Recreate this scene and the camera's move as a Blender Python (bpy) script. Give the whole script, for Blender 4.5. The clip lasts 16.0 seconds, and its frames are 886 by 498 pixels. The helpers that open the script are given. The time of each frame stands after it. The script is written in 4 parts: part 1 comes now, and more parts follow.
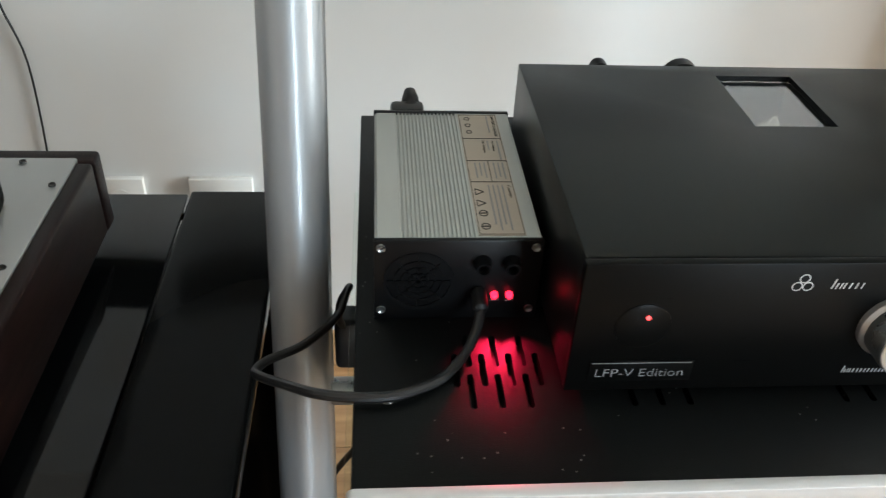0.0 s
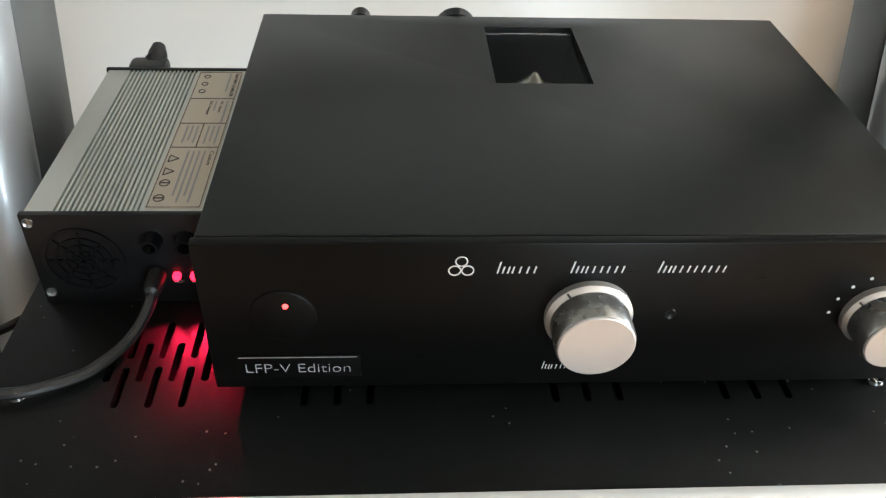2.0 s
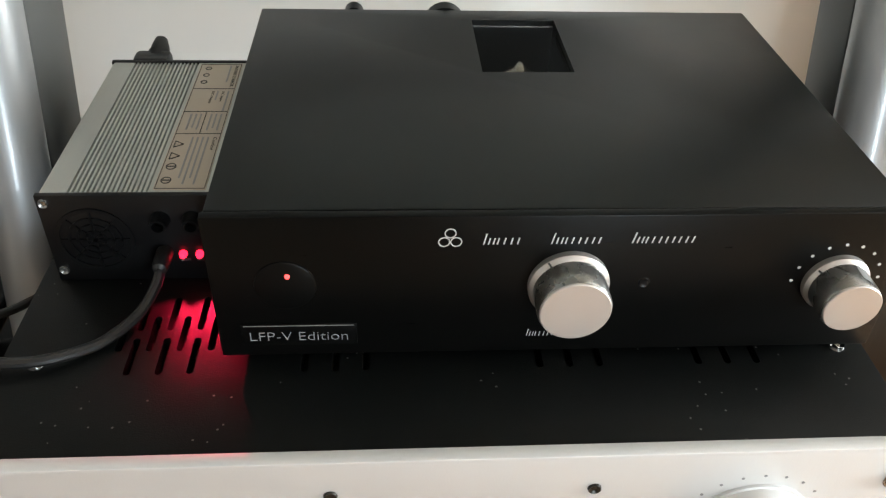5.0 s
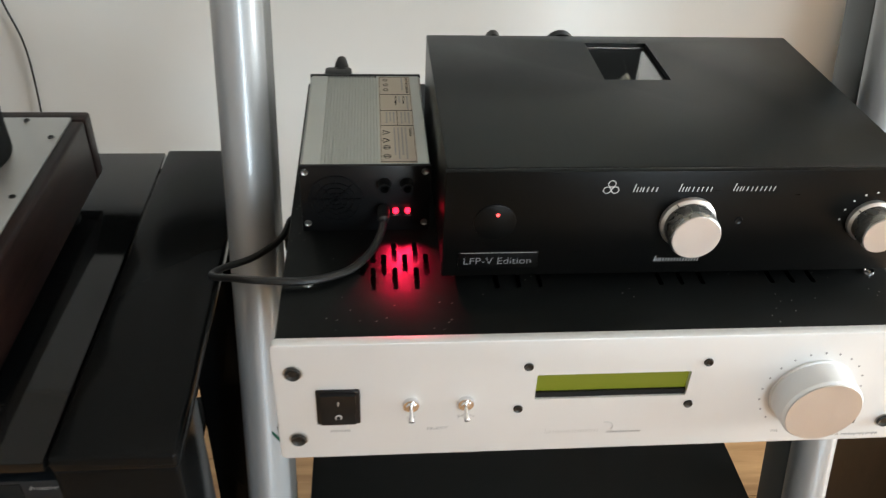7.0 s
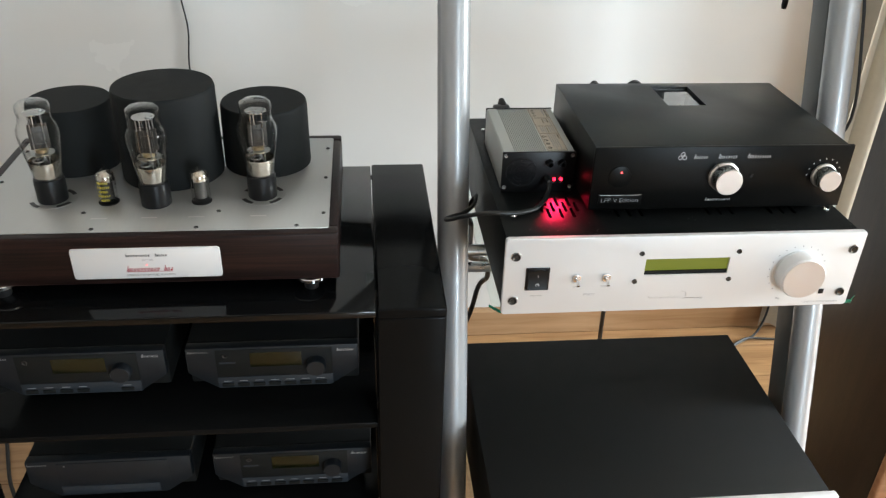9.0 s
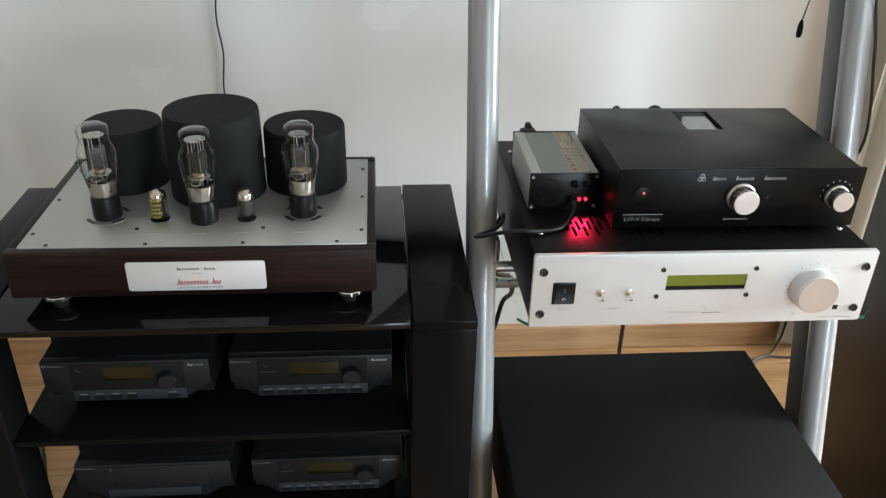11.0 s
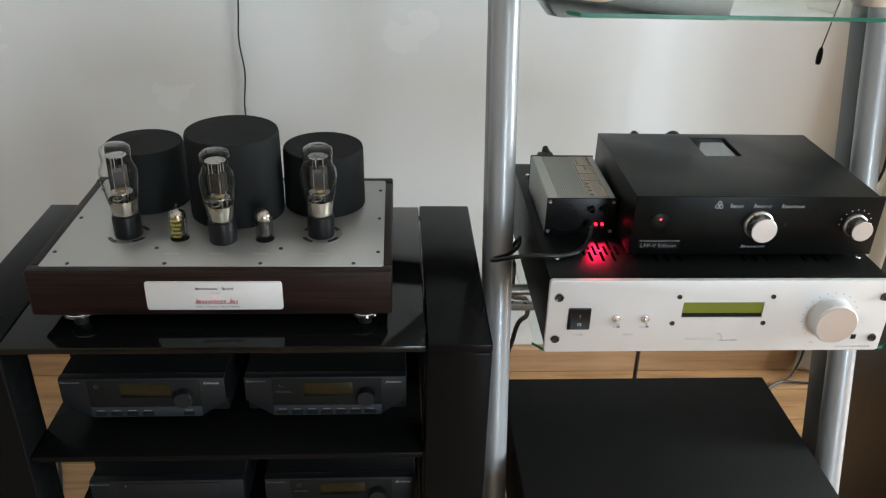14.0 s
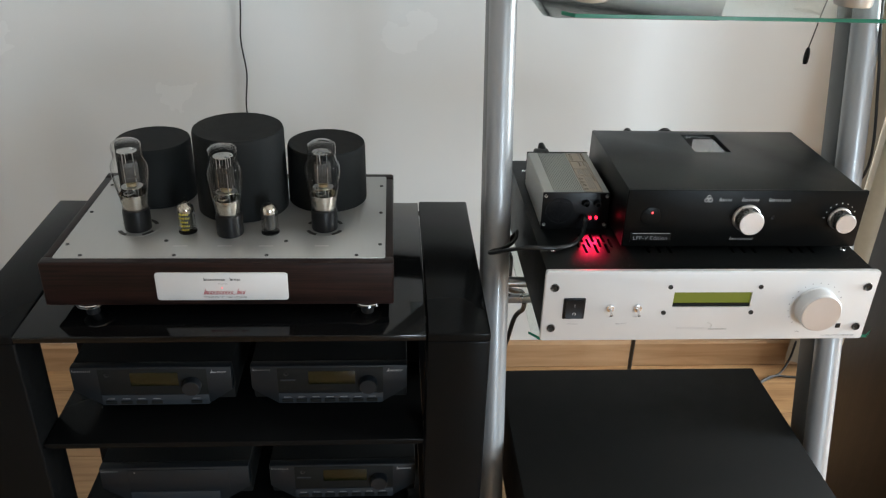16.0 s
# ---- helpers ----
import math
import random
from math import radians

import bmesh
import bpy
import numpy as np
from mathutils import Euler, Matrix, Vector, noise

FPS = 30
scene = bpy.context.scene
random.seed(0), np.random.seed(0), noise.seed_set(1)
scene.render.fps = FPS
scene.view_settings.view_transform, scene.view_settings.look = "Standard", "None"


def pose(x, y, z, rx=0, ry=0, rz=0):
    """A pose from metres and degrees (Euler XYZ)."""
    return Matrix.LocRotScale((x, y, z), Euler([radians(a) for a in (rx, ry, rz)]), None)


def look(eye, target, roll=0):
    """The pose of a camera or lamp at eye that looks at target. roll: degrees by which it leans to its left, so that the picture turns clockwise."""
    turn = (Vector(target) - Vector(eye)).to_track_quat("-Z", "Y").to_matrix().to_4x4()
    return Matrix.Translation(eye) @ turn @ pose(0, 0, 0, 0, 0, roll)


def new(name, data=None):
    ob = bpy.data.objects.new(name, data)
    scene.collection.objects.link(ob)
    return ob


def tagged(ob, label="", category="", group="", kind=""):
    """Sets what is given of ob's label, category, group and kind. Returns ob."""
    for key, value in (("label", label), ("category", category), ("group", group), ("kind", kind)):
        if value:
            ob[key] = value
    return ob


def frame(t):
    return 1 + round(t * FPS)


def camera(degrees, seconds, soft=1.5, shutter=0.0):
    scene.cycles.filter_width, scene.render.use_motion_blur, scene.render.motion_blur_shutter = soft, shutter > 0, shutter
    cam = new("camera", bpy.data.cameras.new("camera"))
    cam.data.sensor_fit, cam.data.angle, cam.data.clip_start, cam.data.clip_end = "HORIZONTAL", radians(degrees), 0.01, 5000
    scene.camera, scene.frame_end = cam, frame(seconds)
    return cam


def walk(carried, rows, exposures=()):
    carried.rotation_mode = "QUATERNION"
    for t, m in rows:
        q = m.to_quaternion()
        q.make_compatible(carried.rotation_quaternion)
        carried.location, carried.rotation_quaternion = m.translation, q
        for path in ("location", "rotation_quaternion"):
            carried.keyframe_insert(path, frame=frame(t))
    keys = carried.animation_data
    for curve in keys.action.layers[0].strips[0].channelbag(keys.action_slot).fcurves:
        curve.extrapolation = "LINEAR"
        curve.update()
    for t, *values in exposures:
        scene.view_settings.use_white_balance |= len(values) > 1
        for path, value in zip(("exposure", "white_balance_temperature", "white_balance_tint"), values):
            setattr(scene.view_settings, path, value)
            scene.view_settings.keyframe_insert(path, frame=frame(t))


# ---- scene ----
cam = camera(57.0, 16.0, soft=1.25, shutter=0.18)
PATH = [
    (0, (0.014, -0.225, 1.15), (0.177, 1.384, -0.027), 3.2),
    (0.5, (0.098, -0.206, 1.139), (0.2, 1.388, -0.065), 3.6),
    (1, (0.138, -0.188, 1.133), (0.236, 1.39, -0.093), 2.9),
    (1.5, (0.166, -0.181, 1.126), (0.272, 1.39, -0.107), 2.6),
    (2, (0.187, -0.187, 1.126), (0.302, 1.377, -0.115), 2.4),
    (2.5, (0.191, -0.197, 1.125), (0.311, 1.368, -0.115), 2.4),
    (3, (0.19, -0.207, 1.127), (0.31, 1.354, -0.118), 2.3),
    (5.5, (0.183, -0.215, 1.134), (0.32, 1.351, -0.102), 2.5),
    (6, (0.179, -0.216, 1.136), (0.323, 1.354, -0.094), 2.6),
    (6.5, (0.159, -0.246, 1.147), (0.322, 1.338, -0.063), 2.9),
    (7, (0.064, -0.366, 1.187), (0.231, 1.242, 0.009), 2.7),
    (7.5, (-0.002, -0.497, 1.234), (0.184, 1.151, 0.117), 2.8),
    (7.6, (-0.009, -0.519, 1.24), (0.185, 1.135, 0.133), 3.1),
    (8, (0.005, -0.625, 1.271), (0.163, 1.044, 0.181), 2.8),
    (8.4, (-0.03, -0.713, 1.293), (0.111, 0.988, 0.251), 2.9),
    (8.5, (-0.041, -0.728, 1.299), (0.092, 0.975, 0.259), 2.6),
    (9, (-0.158, -0.783, 1.303), (0.031, 0.929, 0.287), 1.9),
    (9.2, (-0.194, -0.799, 1.3), (0.028, 0.917, 0.296), 1.8),
    (11.5, (-0.183, -0.831, 1.333), (-0.05, 0.912, 0.36), 1.5),
    (12, (-0.188, -0.828, 1.336), (-0.069, 0.919, 0.369), 1.4),
    (12.5, (-0.191, -0.826, 1.337), (-0.078, 0.924, 0.376), 1.5),
    (13, (-0.187, -0.826, 1.336), (-0.079, 0.927, 0.379), 1.5),
    (13.5, (-0.184, -0.828, 1.336), (-0.074, 0.929, 0.385), 1.6),
    (14, (-0.184, -0.83, 1.336), (-0.069, 0.93, 0.394), 1.8),
    (14.5, (-0.185, -0.834, 1.338), (-0.063, 0.927, 0.398), 1.9),
    (15, (-0.186, -0.846, 1.339), (-0.064, 0.916, 0.399), 1.9),
    (15.5, (-0.186, -0.859, 1.337), (-0.063, 0.903, 0.399), 1.9),
    (16, (-0.191, -0.868, 1.343), (-0.066, 0.894, 0.404), 1.9),
]
walk(cam, [(t, look(eye, target, roll)) for t, eye, target, roll in PATH], [(0, -0.18, 6500, 9.5), (1, 0.06, 6650, 10.5), (2, 0.12, 6700, 10.5), (3, -0.04, 6900, 11.5), (6, -0.21, 6900, 11.5), (8, -0.06, 6700, 11.5), (9, -0.04, 6600, 11), (11.5, -0.29, 6500, 10), (16, -0.41, 6520, 11.5)])

# ---- light and exposure ----
world = bpy.data.worlds.new("world")
scene.world = world
world.use_nodes = True
_sky = world.node_tree.nodes.new("ShaderNodeTexSky")
_sky.sky_type, _sky.sun_disc = "NISHITA", False
_sky.sun_elevation, _sky.sun_rotation = radians(32), radians(200)
world.node_tree.links.new(_sky.outputs[0], world.node_tree.nodes["Background"].inputs[0])
world.node_tree.nodes["Background"].inputs[1].default_value = 0.12


def area_lamp(name, eye, target, sx, sy, power, colour):
    lamp = bpy.data.lights.new(name, "AREA")
    lamp.shape, lamp.size, lamp.size_y, lamp.energy, lamp.color = "RECTANGLE", sx, sy, power, colour
    ob = new(name, lamp)
    ob.matrix_world = look(eye, target)
    return ob


# daylight of the two windows behind and beside the viewer
for wx, ww in ((1.62, 0.34), (2.08, 0.30), (2.52, 0.22)):
    area_lamp("window_light_back", (wx, -5.42, 1.25), (wx, 0, 1.2), ww, 2.1, 195 * ww, (0.80, 1.0, 1.15))
area_lamp("window_light_side", (4.92, -0.35, 1.5), (0, -0.35, 1.4), 1.6, 1.5, 400, (0.90, 1.0, 1.04))

# ---- materials ----


def mat(name, base, rough=0.5, metal=0.0, spec=0.5, vary=0.12, scale=40.0, bump=0.0, bscale=400.0, stretch=(1, 1, 1), rvary=0.08, dust=0.0, coat=0.0):
    m = bpy.data.materials.new(name)
    m.use_nodes = True
    nt = m.node_tree
    b = nt.nodes["Principled BSDF"]
    b.inputs["Roughness"].default_value = rough
    b.inputs["Metallic"].default_value = metal
    b.inputs["Specular IOR Level"].default_value = spec
    b.inputs["Coat Weight"].default_value = coat
    b.inputs["Coat Roughness"].default_value = 0.08
    tc = nt.nodes.new("ShaderNodeTexCoord")
    mp = nt.nodes.new("ShaderNodeMapping")
    mp.inputs["Scale"].default_value = stretch
    nt.links.new(tc.outputs["Object"], mp.inputs[0])
    n1 = nt.nodes.new("ShaderNodeTexNoise")
    n1.inputs["Scale"].default_value, n1.inputs["Detail"].default_value = scale, 6
    n2 = nt.nodes.new("ShaderNodeTexNoise")
    n2.inputs["Scale"].default_value, n2.inputs["Detail"].default_value = bscale, 3
    nt.links.new(mp.outputs[0], n1.inputs[0])
    nt.links.new(mp.outputs[0], n2.inputs[0])
    ramp = nt.nodes.new("ShaderNodeMix")
    ramp.data_type = "RGBA"
    ramp.inputs[6].default_value = (*[c * (1 - vary) for c in base], 1)
    ramp.inputs[7].default_value = (*[min(1, c * (1 + vary)) for c in base], 1)
    nt.links.new(n1.outputs[0], ramp.inputs[0])
    colour = ramp.outputs[2]
    if dust:
        v = nt.nodes.new("ShaderNodeTexVoronoi")
        v.inputs["Scale"].default_value = 150
        nt.links.new(tc.outputs["Object"], v.inputs[0])
        th = nt.nodes.new("ShaderNodeMath")
        th.operation = "LESS_THAN"
        th.inputs[1].default_value = 0.085
        nt.links.new(v.outputs["Distance"], th.inputs[0])
        n3 = nt.nodes.new("ShaderNodeTexNoise")
        n3.inputs["Scale"].default_value = 25
        nt.links.new(tc.outputs["Object"], n3.inputs[0])
        g = nt.nodes.new("ShaderNodeMath")
        g.operation = "GREATER_THAN"
        g.inputs[1].default_value = 0.52
        nt.links.new(n3.outputs[0], g.inputs[0])
        mu = nt.nodes.new("ShaderNodeMath")
        mu.operation = "MULTIPLY"
        nt.links.new(th.outputs[0], mu.inputs[0])
        nt.links.new(g.outputs[0], mu.inputs[1])
        mu2 = nt.nodes.new("ShaderNodeMath")
        mu2.operation = "MULTIPLY"
        mu2.inputs[1].default_value = dust
        nt.links.new(mu.outputs[0], mu2.inputs[0])
        mx = nt.nodes.new("ShaderNodeMix")
        mx.data_type = "RGBA"
        mx.inputs[7].default_value = (0.4, 0.4, 0.38, 1)
        nt.links.new(mu2.outputs[0], mx.inputs[0])
        nt.links.new(colour, mx.inputs[6])
        colour = mx.outputs[2]
    nt.links.new(colour, b.inputs["Base Color"])
    mr = nt.nodes.new("ShaderNodeMapRange")
    mr.inputs[3].default_value, mr.inputs[4].default_value = max(0, rough - rvary), min(1, rough + rvary)
    nt.links.new(n1.outputs[0], mr.inputs[0])
    nt.links.new(mr.outputs[0], b.inputs["Roughness"])
    if bump:
        bp = nt.nodes.new("ShaderNodeBump")
        bp.inputs["Strength"].default_value, bp.inputs["Distance"].default_value = bump, 0.0006
        nt.links.new(n2.outputs[0], bp.inputs["Height"])
        nt.links.new(bp.outputs[0], b.inputs["Normal"])
    return m


def wood(name, dark, light, rough, grain=(1, 14, 14), scale=5.0, coat=0.0, spec=0.5):
    m = mat(name, light, rough, spec=spec, bump=0.15, bscale=60, stretch=grain, coat=coat)
    nt = m.node_tree
    b = nt.nodes["Principled BSDF"]
    tc = nt.nodes.new("ShaderNodeTexCoord")
    oi = nt.nodes.new("ShaderNodeObjectInfo")
    ad = nt.nodes.new("ShaderNodeVectorMath")
    ad.operation = "ADD"
    sc = nt.nodes.new("ShaderNodeMath")
    sc.operation = "MULTIPLY"
    sc.inputs[1].default_value = 17
    nt.links.new(oi.outputs["Random"], sc.inputs[0])
    nt.links.new(tc.outputs["Object"], ad.inputs[0])
    nt.links.new(sc.outputs[0], ad.inputs[1])
    mp = nt.nodes.new("ShaderNodeMapping")
    mp.inputs["Scale"].default_value = grain
    nt.links.new(ad.outputs[0], mp.inputs[0])
    n = nt.nodes.new("ShaderNodeTexNoise")
    n.inputs["Scale"].default_value, n.inputs["Detail"].default_value, n.inputs["Distortion"].default_value = scale, 8, 0.7
    nt.links.new(mp.outputs[0], n.inputs[0])
    r = nt.nodes.new("ShaderNodeValToRGB")
    r.color_ramp.elements[0].position, r.color_ramp.elements[1].position = 0.32, 0.68
    r.color_ramp.elements[0].color, r.color_ramp.elements[1].color = (*dark, 1), (*light, 1)
    nt.links.new(n.outputs[0], r.inputs[0])
    nt.links.new(r.outputs[0], b.inputs["Base Color"])
    return m


def glow(name, colour, strength):
    m = bpy.data.materials.new(name)
    m.use_nodes = True
    b = m.node_tree.nodes["Principled BSDF"]
    b.inputs["Base Color"].default_value = (*[c * 0.3 for c in colour], 1)
    b.inputs["Emission Color"].default_value = (*colour, 1)
    b.inputs["Emission Strength"].default_value = strength
    return m


def clear(name, colour, rough=0.0, ior=1.45):
    m = bpy.data.materials.new(name)
    m.use_nodes = True
    b = m.node_tree.nodes["Principled BSDF"]
    b.inputs["Base Color"].default_value = (*colour, 1)
    b.inputs["Roughness"].default_value = rough
    b.inputs["IOR"].default_value = ior
    b.inputs["Transmission Weight"].default_value = 1.0
    return m


def thin_glass(name, tint, rim):
    """Glass too thin to bend what is seen through it; its gloss grows towards the rim."""
    m = bpy.data.materials.new(name)
    m.use_nodes = True
    nt = m.node_tree
    nt.nodes.remove(nt.nodes["Principled BSDF"])
    clear_part, gloss, facing, curve, mix = (nt.nodes.new("ShaderNode" + k) for k in ("BsdfTransparent", "BsdfGlossy", "LayerWeight", "Math", "MixShader"))
    clear_part.inputs["Color"].default_value = (*tint, 1)
    gloss.inputs["Roughness"].default_value = 0.02
    facing.inputs["Blend"].default_value = 0.5
    curve.operation = "POWER"
    curve.inputs[1].default_value = rim
    nt.links.new(facing.outputs["Facing"], curve.inputs[0])
    nt.links.new(curve.outputs[0], mix.inputs[0])
    nt.links.new(clear_part.outputs[0], mix.inputs[1])
    nt.links.new(gloss.outputs[0], mix.inputs[2])
    nt.links.new(mix.outputs[0], nt.nodes["Material Output"].inputs["Surface"])
    return m


M = dict(
    wall=mat("plaster_wall", (0.70, 0.70, 0.685), 0.25, vary=0.025, scale=3, bump=0.12, bscale=120),
    # greige tone only limits the light bounced from the unseen west wall
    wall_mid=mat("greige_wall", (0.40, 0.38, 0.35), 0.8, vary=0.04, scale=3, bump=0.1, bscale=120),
    # dark taupe for the unseen walls, so black cases mirror a dim room
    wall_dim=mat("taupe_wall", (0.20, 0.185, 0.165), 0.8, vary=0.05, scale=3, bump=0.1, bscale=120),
    ceiling=mat("ceiling_paint", (0.78, 0.77, 0.75), 0.9, vary=0.02, scale=3),
    plank=wood("oak_floor", (0.33, 0.175, 0.08), (0.50, 0.30, 0.145), 0.35, (1.2, 14, 14), 4),
    plank_red=wood("red_oak_floor", (0.30, 0.14, 0.07), (0.42, 0.22, 0.12), 0.35, (1.2, 14, 14), 4),
    board=wood("oak_baseboard", (0.34, 0.19, 0.09), (0.46, 0.28, 0.15), 0.4, (1.2, 12, 12), 4),
    rosewood=wood("rosewood", (0.0028, 0.0018, 0.0017), (0.021, 0.0085, 0.0068), 0.40, (1.6, 55, 55), 5, 0.0, 0.2),
    rosewood_side=wood("rosewood_side", (0.0028, 0.0018, 0.0017), (0.021, 0.0085, 0.0068), 0.40, (55, 1.6, 55), 5, 0.0, 0.2),
    walnut=wood("dark_walnut", (0.014, 0.008, 0.005), (0.026, 0.015, 0.009), 0.42, (12, 12, 1.2), 4),
    black_alu=mat("black_anodised", (0.0050, 0.0060, 0.0058), 0.34, spec=0.30, vary=0.1, scale=30, bump=0.10, bscale=1800, rvary=0.04),
    black_front=mat("black_brushed_front", (0.0036, 0.0036, 0.0034), 0.30, spec=0.11, vary=0.12, scale=60, bump=0.10, bscale=500, stretch=(1, 1, 14), rvary=0.05),
    powder=mat("black_powder_coat", (0.0042, 0.0049, 0.0049), 0.40, spec=0.13, vary=0.15, scale=25, bump=0.25, bscale=1400, dust=0.35),
    matt_black=mat("matt_black", (0.006, 0.0066, 0.0065), 0.66, spec=0.22, vary=0.2, scale=30, bump=0.2, bscale=900),
    pot=mat("crackle_black_cover", (0.0062, 0.0070, 0.0070), 0.66, spec=0.17, vary=0.2, scale=60, bump=0.55, bscale=900),
    satin_white=mat("satin_silver_panel", (0.66, 0.665, 0.67), 0.45, 0.25, vary=0.02, scale=50, bump=0.12, bscale=900, stretch=(1, 1, 1)),
    steel=mat("brushed_steel", (0.47, 0.475, 0.462), 0.36, 0.8, vary=0.05, scale=30, bump=0.12, bscale=500, stretch=(10, 1, 1)),
    silver=mat("silver_knob", (0.62, 0.60, 0.59), 0.34, 0.7, vary=0.03, scale=60, bump=0.05),
    silver_dark=mat("silver_knob_side", (0.40, 0.40, 0.395), 0.28, 0.9, vary=0.04, scale=60),
    tube_paint=mat("silver_lacquer_tube", (0.36, 0.37, 0.38), 0.45, 0.45, vary=0.04, scale=20, bump=0.03, coat=0.6),
    fin_paint=mat("grey_lacquer_fin", (0.125, 0.130, 0.130), 0.42, 0.2, vary=0.06, scale=15),
    chrome=mat("chrome", (0.75, 0.75, 0.76), 0.12, 1.0, vary=0.03),
    brass=mat("dull_brass", (0.5, 0.42, 0.28), 0.3, 1.0, vary=0.08),
    screw=mat("dark_screw", (0.05, 0.048, 0.045), 0.35, 0.8, vary=0.2),
    black_gloss=mat("black_glass", (0.003, 0.0032, 0.0034), 0.06, vary=0.1, scale=10, rvary=0.02, spec=0.30),
    black_lacquer=mat("black_lacquer", (0.0052, 0.0054, 0.0055), 0.15, spec=0.07, vary=0.15, scale=12, rvary=0.06),
    charger_alu=mat("extruded_aluminium", (0.52, 0.53, 0.505), 0.42, 0.7, vary=0.05, scale=50, stretch=(14, 1, 1), bump=0.05),
    sticker=mat("beige_sticker", (0.50, 0.43, 0.35), 0.5, vary=0.04, scale=80),
    ink=mat("black_ink", (0.03, 0.028, 0.027), 0.6),
    grey_ink=mat("grey_ink", (0.28, 0.28, 0.29), 0.6),
    red_ink=mat("red_ink", (0.34, 0.015, 0.03), 0.5),
    yellow_ink=mat("yellow_ink", (0.55, 0.45, 0.04), 0.5),
    white_ink=mat("white_ink", (0.62, 0.62, 0.62), 0.5),
    grey_mark=mat("silver_mark", (0.5, 0.5, 0.5), 0.4),
    rubber=mat("black_rubber", (0.010, 0.010, 0.0105), 0.42, vary=0.2, scale=60),
    plastic=mat("black_plastic", (0.0055, 0.0055, 0.006), 0.34, spec=0.25, vary=0.1),
    slate=mat("slate_grey_case", (0.0085, 0.011, 0.014), 0.46, spec=0.3, vary=0.08, scale=40, bump=0.12, bscale=1500),
    slate_light=mat("slate_grey_strip", (0.020, 0.026, 0.033), 0.45, spec=0.3, vary=0.08, scale=40),
    lcd_dark=mat("unlit_display", (0.0065, 0.0082, 0.0022), 0.2),
    lcd=glow("lit_display", (0.17, 0.205, 0.004), 0.6),
    led=glow("red_led", (1.0, 0.012, 0.04), 6.0),
    led_soft=glow("red_led_dim", (1.0, 0.06, 0.06), 5.0),
    glass=thin_glass("clear_glass", (0.955, 0.985, 0.97), 9.0),
    valve_glass=thin_glass("valve_glass", (0.985, 0.985, 0.98), 3.6),
    smoke=clear("smoked_window", (0.84, 0.86, 0.86), 0.01, 1.7),
    glass_edge=mat("green_glass_edge", (0.02, 0.16, 0.10), 0.15, vary=0.1),
    getter=mat("silver_getter", (0.52, 0.48, 0.43), 0.16, 0.95, vary=0.05),
    anode=mat("grey_anode", (0.06, 0.055, 0.05), 0.45, 0.5, vary=0.2),
    white_plastic=mat("white_plastic", (0.72, 0.71, 0.68), 0.4, vary=0.03),
    curtain=mat("beige_fabric", (0.42, 0.37, 0.29), 0.85, vary=0.08, scale=60, bump=0.3, bscale=700),
)

# ---- builders ----
origin = {}


def thing(name, base, label, category, group="", kind=""):
    ob = new(name)
    ob.location = base
    ob.empty_display_size = 0.02
    origin[ob.name] = Vector(base)
    return tagged(ob, label, category, group, kind)


def part(name, bm, material, parent=None, label="", smooth=True, angle=35):
    """Links a bmesh, given in world places, as one mesh under parent."""
    shift = origin[parent.name] if parent else Vector((0, 0, 0))
    bmesh.ops.translate(bm, vec=-shift, verts=bm.verts)
    bmesh.ops.recalc_face_normals(bm, faces=bm.faces)
    me = bpy.data.meshes.new(name)
    bm.to_mesh(me)
    bm.free()
    if smooth:
        me.shade_smooth()
        me.set_sharp_from_angle(angle=radians(angle))
    me.materials.append(M[material])
    ob = new(name, me)
    origin[ob.name] = shift
    if parent:
        ob.parent = parent
    return tagged(ob, label)


def whole(name, bm, material, label, category, group="", kind="", angle=35):
    return tagged(part(name, bm, material, angle=angle), label, category, group, kind)


def box(x0, x1, y0, y1, z0, z1, bevel=0.0, seg=2, bm=None):
    t = bmesh.new()
    r = bmesh.ops.create_cube(t, size=1)
    bmesh.ops.scale(t, vec=(x1 - x0, y1 - y0, z1 - z0), verts=t.verts)
    bmesh.ops.translate(t, vec=((x0 + x1) / 2, (y0 + y1) / 2, (z0 + z1) / 2), verts=t.verts)
    if bevel:
        bmesh.ops.bevel(t, geom=t.edges[:], offset=bevel, segments=seg, affect="EDGES", profile=0.5)
    return join(bm, t)


def join(bm, t):
    if bm is None:
        return t
    me = bpy.data.meshes.new("tmp")
    t.to_mesh(me)
    t.free()
    bm.from_mesh(me)
    bpy.data.meshes.remove(me)
    return bm


def prism(outline, axis, a, b, bevel=0.0, bm=None, seg=2):
    """An outline in the plane across axis (x: y,z; y: x,z; z: x,y), from a to b along it."""
    t = bmesh.new()
    place = {"x": lambda u, v, w: (w, u, v), "y": lambda u, v, w: (u, w, v), "z": lambda u, v, w: (u, v, w)}[axis]
    lo = [t.verts.new(place(u, v, a)) for u, v in outline]
    hi = [t.verts.new(place(u, v, b)) for u, v in outline]
    t.faces.new(lo)
    t.faces.new(hi[::-1])
    n = len(lo)
    for i in range(n):
        t.faces.new((lo[i], lo[(i + 1) % n], hi[(i + 1) % n], hi[i]))
    bmesh.ops.recalc_face_normals(t, faces=t.faces)
    if bevel:
        bmesh.ops.bevel(t, geom=[e for e in t.edges if e.calc_face_angle(0) > 0.5], offset=bevel, segments=seg, affect="EDGES", profile=0.5)
    return join(bm, t)


